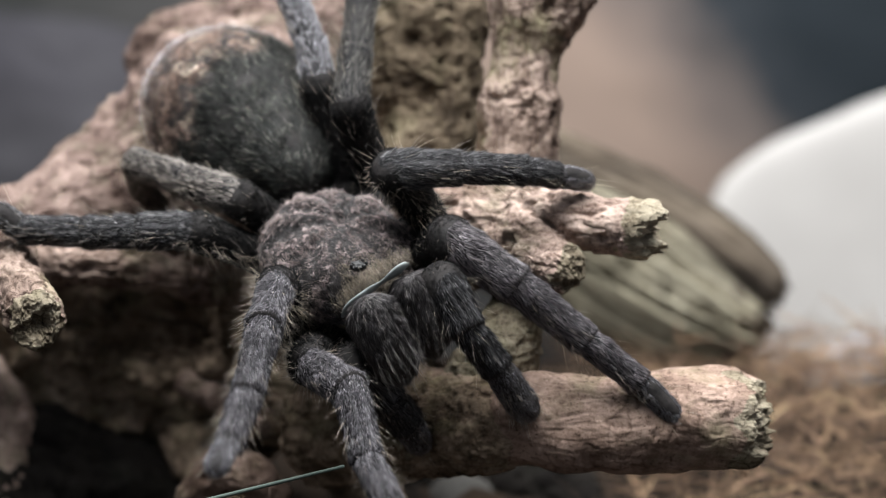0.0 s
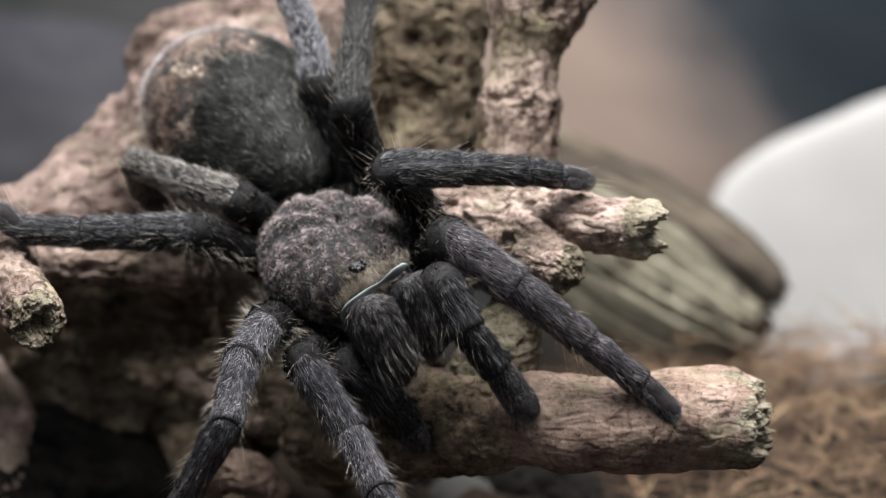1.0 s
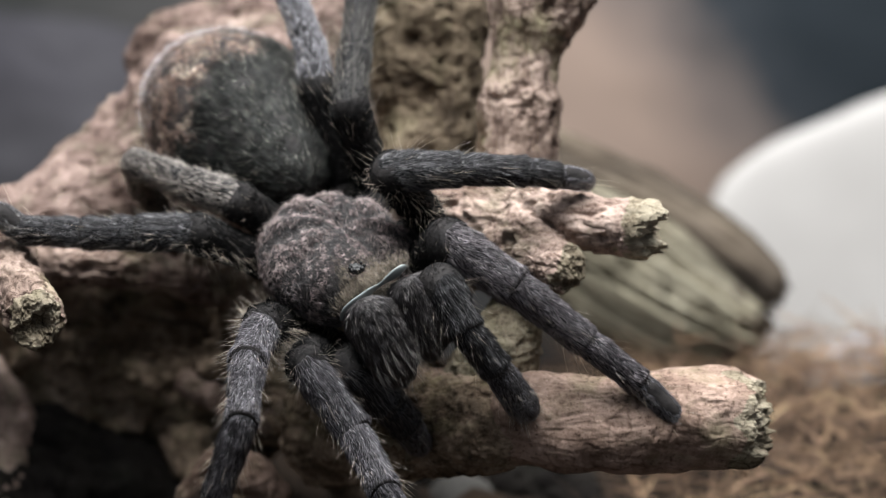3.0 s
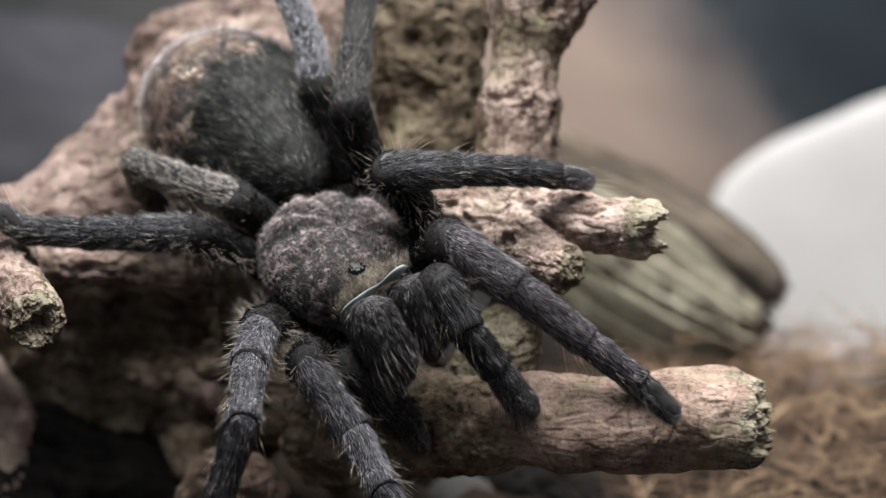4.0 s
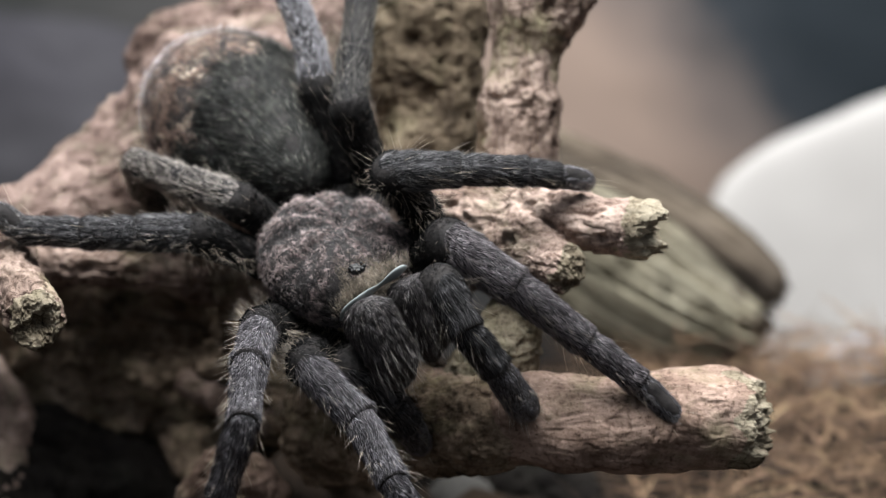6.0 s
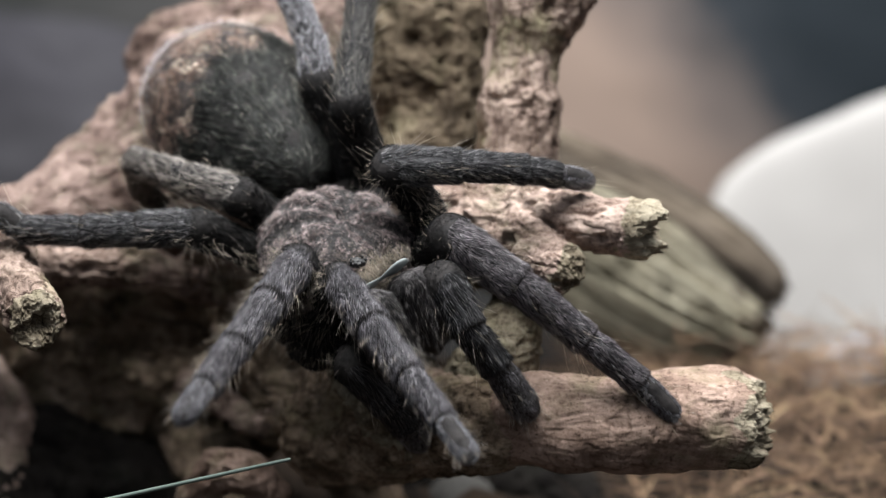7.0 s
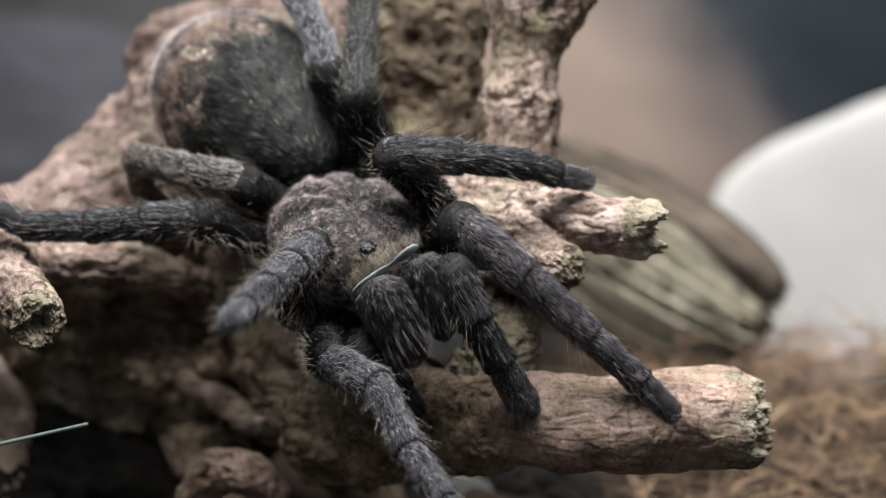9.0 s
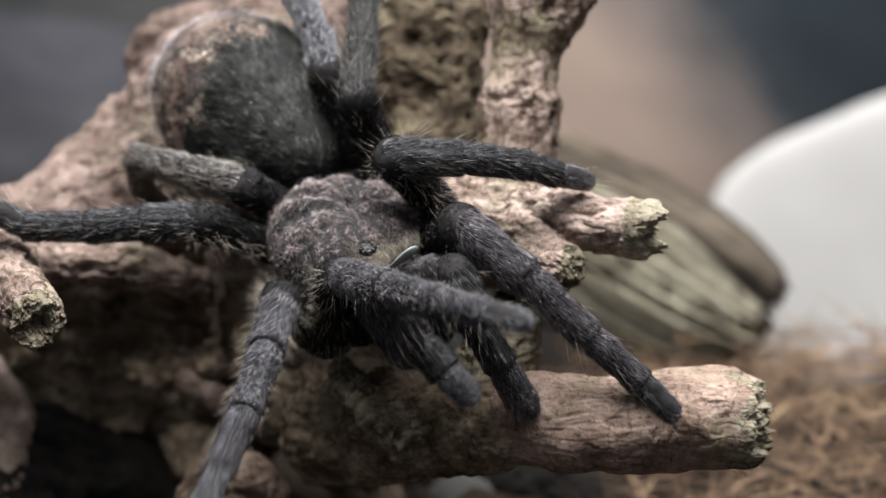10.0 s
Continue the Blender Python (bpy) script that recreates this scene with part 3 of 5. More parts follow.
def build_straw():
    """Loose straw and coconut fibre strewn over the substrate."""
    rg = np.random.default_rng(21)
    s = Soup()
    n = 4200
    b = np.stack((0.044 + 0.22 * rg.random(n), rg.uniform(0.05, 0.30, n), np.full(n, FLOOR)), -1)
    b[:, 2] -= 0.30 * np.clip(b[:, 1] - 0.20, 0, 1)
    b[:, 2] += 0.004 + rg.random(n) ** 2 * 0.014
    a = rg.uniform(0, 2 * np.pi, n)
    way = np.stack((np.cos(a), np.sin(a), rg.normal(size=n) * 0.25), -1)
    hairs(s, b, way, rg.uniform(0.006, 0.030, n), 0.00012 + 0.0005 * rg.random(n) ** 3, 0, rg, bend=0.5)
    tagged(s.build("straw_litter", [STRAW]), "loose golden straw and coconut fibres on the substrate", "straw", kind="stuff")


build_driftwood()
build_background()
build_straw()

# ---- tarantula ----
BODY = np.array((-0.0176, 0.0085, -0.0007))
rng = np.random.default_rng(5)
spider = thing("tarantula", tuple(BODY), "large dark grey hairy tarantula crouching on driftwood", "spider")
FORE = unit(np.array((-0.0115, 0.0018, -0.0082)) - np.array((-0.0228, 0.0194, 0.0069)))
SIDE = np.array((-0.0039, 0.0150, 0.0010)) - np.array((-0.0298, 0.0022, -0.0018))
SIDE = unit(SIDE - FORE * np.dot(SIDE, FORE))
DORSAL = np.cross(FORE, SIDE)


def dome(centre, fore, side, up, radii, n=48, shape=None):
    """Points, normals and directions of a shaped ellipsoid, in the spider's space."""
    th, ph = np.linspace(0.02, np.pi - 0.02, n), np.linspace(0, 2 * np.pi, 2 * n, endpoint=False)
    d = np.stack((np.broadcast_to(np.cos(th)[:, None], (n, 2 * n)), np.sin(th)[:, None] * np.cos(ph), np.sin(th)[:, None] * np.sin(ph)), -1)
    q = d * np.array(radii)
    if shape:
        q = shape(q, d)
    v = centre + q[..., :1] * fore + q[..., 1:2] * side + q[..., 2:] * up
    nrm = unit(np.cross(np.gradient(v, axis=1), np.gradient(v, axis=0)))
    if np.sum(nrm * (v - centre)) < 0:
        nrm = -nrm
    return v, nrm, d


def along(n, axis):
    """The axis laid into the surface with these normals."""
    return unit(axis - n * np.sum(n * axis, -1, keepdims=True))


def sample(v, nrm, n, rng):
    """Random points on a grid surface, spread by area, with normals."""
    a, b, c = v[:-1, :], np.roll(v, -1, 1)[:-1], v[1:, :]
    area = np.linalg.norm(np.cross(b - a, c - a), axis=-1).ravel()
    k = rng.choice(len(area), n, p=area / area.sum())
    i, j = k // v.shape[1], k % v.shape[1]
    f, g = rng.random((n, 1)), rng.random((n, 1))
    j2 = (j + 1) % v.shape[1]

    def lerp(w):
        return (w[i, j] * (1 - f) + w[i, j2] * f) * (1 - g) + (w[i + 1, j] * (1 - f) + w[i + 1, j2] * f) * g
    return lerp(v), unit(lerp(nrm))


def build_body():
    # carapace, a low dome with a raised head and radial furrows
    def carapace_shape(q, d):
        head = np.clip(d[..., 0] - 0.1, 0, 1)
        q[..., 1] *= 1 - 0.28 * head ** 1.5
        q[..., 2] = np.where(q[..., 2] > 0, q[..., 2] * (1 + 0.35 * head), q[..., 2] * 0.9)
        ang = np.arctan2(d[..., 1], d[..., 0] + 0.15)
        r = np.hypot(d[..., 1], d[..., 0])
        top = np.clip(d[..., 2], 0, 1)
        q[..., 2] += top * 0.0010 * np.cos(ang * 9) * np.clip(r * 1.6 - 0.2, 0, 1)
        q[..., 2] -= 0.0016 * np.exp(-((d[..., 0] + 0.2) / 0.12) ** 2 - (d[..., 1] / 0.1) ** 2) * top
        return q
    s = Soup()
    c = -DORSAL * 0.0050
    v, nrm, d = dome(c, FORE, SIDE, DORSAL, (0.0145, 0.0140, 0.0080), 60, carapace_shape)
    s.add(v, grid_faces(*v.shape[:2]))
    b, n = sample(v, nrm, 60000, rng)
    away = unit(b - c - DORSAL * ((b - c) @ DORSAL)[:, None])
    ahead = (b - c) @ FORE / 0.0142
    across = (b - c) @ SIDE / 0.0136
    way = n * 0.17 + along(n, FORE * 0.8 - away * 0.45) * 0.85 + rng.normal(size=b.shape) * 0.14
    tan = (ahead + 0.10 * rng.normal(size=len(b)) > 0.52) & (np.abs(across - 0.05) < 0.42)
    ang, rr = np.arctan2(across, ahead + 0.15), np.hypot(across, ahead + 0.15)
    streak = fbm(np.stack((ang * 4.5, rr * 2.0, rr * 0 + 3), -1), 3, 12) + 0.35 * np.cos(ang * 9) + 0.25 * rng.normal(size=len(b))
    pale = streak + 0.7 * vnoise(b * 1300, 61) > -0.05
    ln = rng.uniform(0.0005, 0.0014, len(b))
    fuzz(s, b[~tan & pale], way[~tan & pale], ln[~tan & pale], 0.000036, 1, rng, 1.3, 1100)
    fuzz(s, b[~tan & ~pale], way[~tan & ~pale], ln[~tan & ~pale] * 0.6, 0.000036, 4, rng, 0.8, 1100)
    fuzz(s, b[tan], way[tan], ln[tan] * 1.4, 0.000030, 3, rng, 0.35)
    k = rng.random(len(b)) < 0.02
    hairs(s, b[k], way[k] + n[k] * 0.2, rng.uniform(0.0012, 0.0026, k.sum()), 0.000020, 2, rng)
    s.build("carapace", [SKIN, HEAD_FUZZ, SETA, TAN_FUZZ, JAW_FUZZ], spider)
    # ocular tubercle
    s = Soup()
    e = np.array((-0.0146, -0.0022, -0.0030)) - BODY
    v, nrm, d = dome(e, FORE, SIDE, DORSAL, (0.0010, 0.0014, 0.0007), 20, lambda q, d: q * (1 + 0.25 * fbm(d * 2.5, 3, 6))[..., None])
    s.add(v, grid_faces(*v.shape[:2]))
    for a, bb, r in ((0.5, 0.45, 0.0004), (0.45, -0.5, 0.00036), (-0.4, 0.7, 0.00028), (-0.3, -0.7, 0.00026), (0.1, 0.9, 0.0003), (0.0, -0.9, 0.00028)):
        w, _, _ = dome(e + FORE * a * 0.0014 + SIDE * bb * 0.0015 + DORSAL * 0.0006, FORE, SIDE, DORSAL, (r, r, r), 10)
        s.add(w, grid_faces(*w.shape[:2]))
    a = rng.uniform(0, 2 * np.pi, 160)
    d = np.cos(a)[:, None] * FORE + np.sin(a)[:, None] * SIDE
    hairs(s, e + d * 0.0013 - DORSAL * 0.0004, DORSAL * 0.6 + FORE * 0.5 + d * 0.2 + rng.normal(size=d.shape) * 0.25, rng.uniform(0.0006, 0.0013, 160), 0.00003, 1, rng)
    s.build("eye_tubercle", [EYE_GLOSS, HEAD_FUZZ], spider, "shiny black cluster of eyes")
    # abdomen
    back = np.array((-0.0247, 0.0238, 0.0061)) - BODY
    rear = np.array((-0.0515, 0.0622, 0.0230)) - BODY
    ax = unit(back - rear)
    sd = unit(SIDE - ax * np.dot(SIDE, ax))
    up = np.cross(ax, sd)
    mid = (back + rear) / 2

    def abdomen_shape(q, d):
        q[..., 1] *= 1 - 0.16 * d[..., 0]
        q[..., 2] *= 1 - 0.14 * d[..., 0]
        return q
    s = Soup()
    v, nrm, d = dome(mid, ax, sd, up, (np.linalg.norm(back - rear) / 2, 0.0168, 0.0158), 60, abdomen_shape)
    s.add(v, grid_faces(*v.shape[:2]))
    b, n = sample(v, nrm, 62000, rng)
    way = n * 0.22 - along(n, ax) * 0.85 - along(n, sd) * 0.25 + rng.normal(size=b.shape) * 0.12
    back_there, aside = (b - mid) @ (-ax) / 0.02, (b - mid) @ sd / 0.017
    cloud = fbm(b * 90, 3, 4)
    brown = cloud * 0.45 + rng.normal(size=len(b)) * 0.10 + back_there * 0.60 - aside * 0.45 > 0.24
    tuft = brown & (vnoise(b * 330, 51) + 0.5 * vnoise(b * 800, 52) > 0.56)
    taupe = ~brown & (cloud * 0.4 + rng.normal(size=len(b)) * 0.16 + back_there * 0.9 + np.abs(aside) * 0.15 > 0.50)
    black = ~brown & ~taupe
    for k, mat, low, high, wide, matting in ((black, 5, 0.0010, 0.0026, 0.000044, 0.55), (taupe, 1, 0.0008, 0.0018, 0.000040, 0.45),
                                             (brown & ~tuft, 3, 0.0006, 0.0015, 0.000050, 0.7), (tuft, 4, 0.0006, 0.0013, 0.000060, 0.6)):
        fuzz(s, b[k], way[k], rng.uniform(low, high, k.sum()), wide, mat, rng, matting, 480)
    k = rng.random(len(b)) < 0.008
    hairs(s, b[k], way[k] + n[k] * 0.2, rng.uniform(0.0015, 0.0030, k.sum()), 0.000020, 2, rng)
    # fine down, coloured pale for the rim light that shows along the outline
    b, n = sample(v, nrm, 16000, rng)
    k = rng.random(len(b)) < np.clip((b - mid) @ (-ax) / 0.016 - 0.25, 0, 1)
    hairs(s, b[k], n[k] + rng.normal(size=(k.sum(), 3)) * 0.3, rng.uniform(0.0012, 0.0022, k.sum()), 0.000014, 6, rng)
    k = rng.random(len(b)) < 0.006
    fuzz(s, b[k] + n[k] * 0.0008, rng.normal(size=(k.sum(), 3)), 0.0003, 0.00009, 4, rng)
    s.build("abdomen", [SKIN, TAUPE_FUZZ, SETA, BROWN_FUZZ, SPECK_FUZZ, SILK_FUZZ, HALO_FUZZ], spider, "swollen dark abdomen with a brown rear patch")
    # chest and pedicel below the carapace
    s = Soup()
    v, nrm, d = dome(-DORSAL * 0.0095, FORE, SIDE, DORSAL, (0.0125, 0.0105, 0.0055), 32)
    s.add(v, grid_faces(*v.shape[:2]))
    v, nrm, d = dome((back + c) / 2 - DORSAL * 0.004, ax, sd, up, (0.008, 0.004, 0.004), 20)
    s.add(v, grid_faces(*v.shape[:2]))
    s.build("sternum", [SKIN], spider)
    # jaws
    for top, low, wide in (((-0.0137, -0.0043, -0.0082), (-0.0064, -0.0106, -0.0208), 0.0044), ((-0.0061, -0.0020, -0.0045), (-0.0015, -0.0058, -0.0176), 0.0042)):
        a, bb = np.array(top) - BODY, np.array(low) - BODY
        ax2 = unit(bb - a)
        sd2 = unit(SIDE - ax2 * np.dot(SIDE, ax2))
        up2 = np.cross(ax2, sd2)

        def jaw_shape(q, d):
            # a blunt tube that narrows towards the fang
            blunt = np.sqrt(np.clip(1 - np.abs(d[..., 0]) ** 3.6, 0, 1) / np.clip(1 - d[..., 0] ** 2, 0.002, 1))
            q[..., 1:] *= (np.minimum(blunt, 1.5) * (1 - 0.20 * d[..., 0]))[..., None]
            q[..., 2] += 0.0010 * (1 - d[..., 0] ** 2)
            return q
        s = Soup()
        half = np.linalg.norm(bb - a) / 2
        v, nrm, d = dome((a + bb) / 2, ax2, sd2, up2, (half, wide, wide * 1.05), 40, jaw_shape)
        s.add(v, grid_faces(*v.shape[:2]))
        b, n = sample(v, nrm, 24000, rng)
        way = n * 0.12 + along(n, ax2) * 0.9 + rng.normal(size=b.shape) * 0.06
        fuzz(s, b, way, rng.uniform(0.0007, 0.0018, len(b)), 0.000038, 1, rng, 0.35, 900)
        down = (b - a) @ ax2 / (2 * half)
        k = rng.random(len(b)) < 0.008 + 0.02 * np.clip(down, 0, 1)
        hairs(s, b[k], way[k] + n[k] * 0.10, rng.uniform(0.0016, 0.0036, k.sum()), 0.000020, 2, rng)
        # long fringe over the fang
        k = (down > 0.6) & (rng.random(len(b)) < 0.012)
        hairs(s, b[k], ax2 + n[k] * 0.22 + rng.normal(size=(k.sum(), 3)) * 0.10, rng.uniform(0.0028, 0.0056, k.sum()), 0.000022, 3, rng)
        s.build("chelicera", [SKIN, JAW_FUZZ, SETA, SETA], spider)
    # pale membrane between head and jaws, one arched strip
    s = Soup()
    for strip in ([((-0.0171, -0.0030, -0.0117), 0.0004), ((-0.0161, -0.0041, -0.0098), 0.0011), ((-0.0142, -0.0045, -0.0080), 0.0013), ((-0.0123, -0.0042, -0.0065), 0.001), ((-0.0105, -0.0039, -0.0053), 0.0005), ((-0.0088, -0.0036, -0.0041), 0.0011), ((-0.0073, -0.0031, -0.0031), 0.0013), ((-0.0062, -0.0016, -0.0029), 0.0004)],):
        line = spline([(*(np.array(p) - BODY), r) for p, r in strip], 60)
        tg = unit(np.gradient(line[:, :3], axis=0))
        n1 = unit(DORSAL - tg * (tg @ DORSAL)[:, None])
        n2 = np.cross(tg, n1)
        ring = np.linspace(0, 2 * np.pi, 14, endpoint=False)
        v = line[:, None, :3] + line[:, None, 3:] * (n1[:, None] * np.cos(ring)[:, None] + 0.35 * n2[:, None] * np.sin(ring)[:, None])
        s.add(v, grid_faces(60, 14))
    s.build("membrane", [MEMBRANE], spider, "pale glossy strip between head and jaws")


def build_fringe():
    """Tan hairs on the edge of the head, above the pale strip."""
    s = Soup()
    line = spline([(*(np.array(p) - BODY), 0) for p in ((-0.0185, -0.0006, -0.0101), (-0.0154, -0.0029, -0.0063), (-0.0113, -0.0022, -0.0033), (-0.0066, 0.0007, -0.0016))], 1200)[:, :3]
    b = line + rng.normal(size=line.shape) * 0.0007
    u = np.linspace(0, 1, 1200)
    down = unit(np.array((-0.0080, -0.0033, -0.0109)) - np.array((-0.0137, -0.0022, -0.0033)))
    ln = rng.uniform(0.0008, 0.0022, 1200) * (0.75 + 0.9 * np.exp(-((u - 0.52) / 0.10) ** 2))
    hairs(s, b, down + rng.normal(size=b.shape) * 0.30, ln, 0.000024, 0, rng)
    k = np.clip(rng.normal(0.52, 0.08, 520) * 1200, 0, 619).astype(int)
    b = line[k] + rng.normal(size=(520, 3)) * 0.0006
    hairs(s, b, down + rng.normal(size=b.shape) * 0.3, rng.uniform(0.0014, 0.0030, 520), 0.000026, 0, rng)
    s.build("clypeus_fringe", [TAN_FUZZ], spider, "tan hair fringe on the head's edge")


build_body()
build_fringe()

SEGMENTS = ("femur", "patella", "tibia", "metatarsus", "tarsus")


def ease(x):
    x = np.clip(x, 0, 1)
    return x * x * (3 - 2 * x)


def segment(name, parent, length, r0, r1, seed, dorsal, last=False, shaggy=1.0, coat=None, thick=1.0):
    """One leg joint along its own z axis: a narrow neck, a waist and a flared rim, with combed velvet and long bristles."""
    rg = np.random.default_rng(seed)
    around = 36
    dorsal, ahead = np.array(dorsal), np.array((0, 0, 1.0))
    inner = name in ("femur", "coxa")
    turn = np.linspace(0.04, np.pi / 2, 6)
    w = np.linspace(0, 1, 24)[1:]
    neck = r0 * 0.89
    rad = (r0 + (r1 - r0) * w) * (0.89 + 0.15 * ease(w / 0.22) - 0.07 * np.sin(np.pi * w) + (0.0 if last else 0.05 * ease((w - 0.62) / 0.30)))
    if last:
        keep = w * length < length - 1.6 * r1
        end_z, end_r = length - 1.6 * r1 + 1.9 * r1 * np.cos(turn[::-1]), r1 * np.sin(turn[::-1])
    elif inner:
        keep = w > 0
        end_z, end_r = length + r1 * np.array((0.28, 0.52, 0.70, 0.82, 0.86)), r1 * np.array((0.98, 0.86, 0.66, 0.38, 0.02))
    else:
        keep = w > 0
        end_z, end_r = length + r1 * np.array((0.09, 0.16, 0.19, 0.16, 0.14)), r1 * np.array((1.04, 0.98, 0.88, 0.5, 0.02))
    z = np.concatenate((-neck * np.cos(turn), length * w[keep], end_z))
    prof = np.concatenate((neck * np.sin(turn), rad[keep], end_r))
    n = len(z)
    ang = np.linspace(0, 2 * np.pi, around, endpoint=False)
    v = np.stack((prof[:, None] * np.cos(ang), prof[:, None] * np.sin(ang) * 1.06, np.broadcast_to(z[:, None], (n, around))), -1)
    slope = -np.gradient(prof) / np.maximum(np.abs(np.gradient(z)), 1e-6)
    nrm = unit(np.stack((np.broadcast_to(np.cos(ang), (n, around)), np.broadcast_to(np.sin(ang), (n, around)), np.broadcast_to(np.clip(slope, -3, 3)[:, None], (n, around))), -1))
    s = Soup()
    faces = grid_faces(n, around)
    at = z[faces[:, 0] // around] / length
    round_at = ang[faces[:, 0] % around] + np.pi / around
    turned = round_at - np.arctan2(dorsal[1], dorsal[0])
    off = np.abs(np.abs((turned + np.pi) % (2 * np.pi) - np.pi) - 0.42)
    bare = (off < 0.10) & (at > 0.14) & (at < 0.90) & (not last) & (not inner) & (thick > 0.7)
    cap = (at > 0.995) & (not last) & (not inner)
    s.add(v, faces[~cap & ~bare])
    s.faces.append((faces[cap], 5, True))
    s.faces.append((faces[bare & ~cap], 6, True))
    b, m = sample(v, nrm, int(length * r0 * 2.0e8 * thick), rg)
    across = np.arctan2(np.cross(m, dorsal) @ ahead, m @ dorsal)
    hair = (b[:, 2] > length * 0.015) | (rg.random(len(b)) < 0.75)
    if last:
        # bare slit along the back of the foot
        hair &= ~((m @ dorsal > 0.76) & (b[:, 2] > length * 0.12) & (b[:, 2] < length * 0.92))
    else:
        hair &= b[:, 2] < length + (0.7 if inner else 0.12) * r1
        hair &= (np.abs(np.abs(across) - 0.42) > 0.05) | (rg.random(len(b)) < 0.5) | inner
    b, m, across = b[hair], m[hair], across[hair]
    count = len(b)
    room = np.clip(length - b[:, 2], 0, 1) + (0.0004 if last else 0.00045)
    tuft = np.stack([vnoise(b * (650, 650, 150) + 5.3 * j, 90 + j) for j in range(3)], -1)
    way = m * 0.16 + ahead * 0.92 + tuft * 0.30 + rg.normal(size=b.shape) * 0.09
    ball = b[:, 2] < 0
    way[ball] = m[ball] * 0.35 + ahead * 0.8
    ln = np.minimum(rg.uniform(0.0007, 0.0019, count) * (0.55 if last else 1.0), room)
    fuzz(s, b, way, ln, 0.000040 / thick ** 0.5, 1, rg, 0.25, 1300)
    # longer hairs combed flat along the joint
    k = rg.random(count) < (0.006 if inner else 0.012 if coat is DIM_FUZZ else 0.03)
    hairs(s, b[k], way[k] + m[k] * 0.02, np.minimum(rg.uniform(0.0013, 0.0030, k.sum()), room[k] + 0.0004), 0.000023, 2, rg, bend=0.15)
    # long bristles, most of them on the flanks and towards the far end
    k = rg.random(count) < 0.0065 / thick * shaggy * (0.12 + 1.9 * np.abs(np.sin(across)) ** 2.5) * (0.4 + 1.2 * np.clip(b[:, 2] / length, 0, 1))
    hairs(s, b[k], way[k] + m[k] * rg.uniform(0.2, 0.8, (k.sum(), 1)) + rg.normal(size=(k.sum(), 3)) * 0.12, 0.0016 + 0.0038 * rg.random(k.sum()) ** 1.6, 0.000025, 4, rg,
          curl=np.tile((0, 0, 1.1), (k.sum(), 1)))
    if inner and shaggy > 1:
        # pale bristles that hang from the black underside
        k = ((m @ dorsal < 0.3) | (b[:, 2] < length * 0.45)) & (rg.random(count) < 0.032 / thick ** 0.5)
        hairs(s, b[k], m[k] * 0.7 - ahead * 0.45 + rg.normal(size=(k.sum(), 3)) * 0.2, rg.uniform(0.0014, 0.0030, k.sum()) * shaggy, 0.00003, 4, rg)
    # pale fringe where the next joint begins
    if not last:
        a = rg.uniform(0, 2 * np.pi, 110)
        d = np.stack((np.cos(a), np.sin(a), np.zeros(110)), -1)
        fuzz(s, d * r1 * 1.03 + ahead * length * 0.985, d * 0.10 + ahead, rg.uniform(0.0004, 0.0009, 110), 0.000026, 2, rg, 0.1)
    # dust
    k = rg.random(count) < 0.0012 / thick
    fuzz(s, b[k] + m[k] * 0.0004, rg.normal(size=(k.sum(), 3)), 0.00018, 0.00005, 3, rg)
    velvet = DARK_FUZZ if inner else FOOT_FUZZ if last and thick == 1 else coat or FUZZ
    return s.build(name, [SKIN if inner or last else LEG_SKIN, velvet, COMB, TAN_FUZZ, BRISTLE, SKIN, STRIPE], parent)


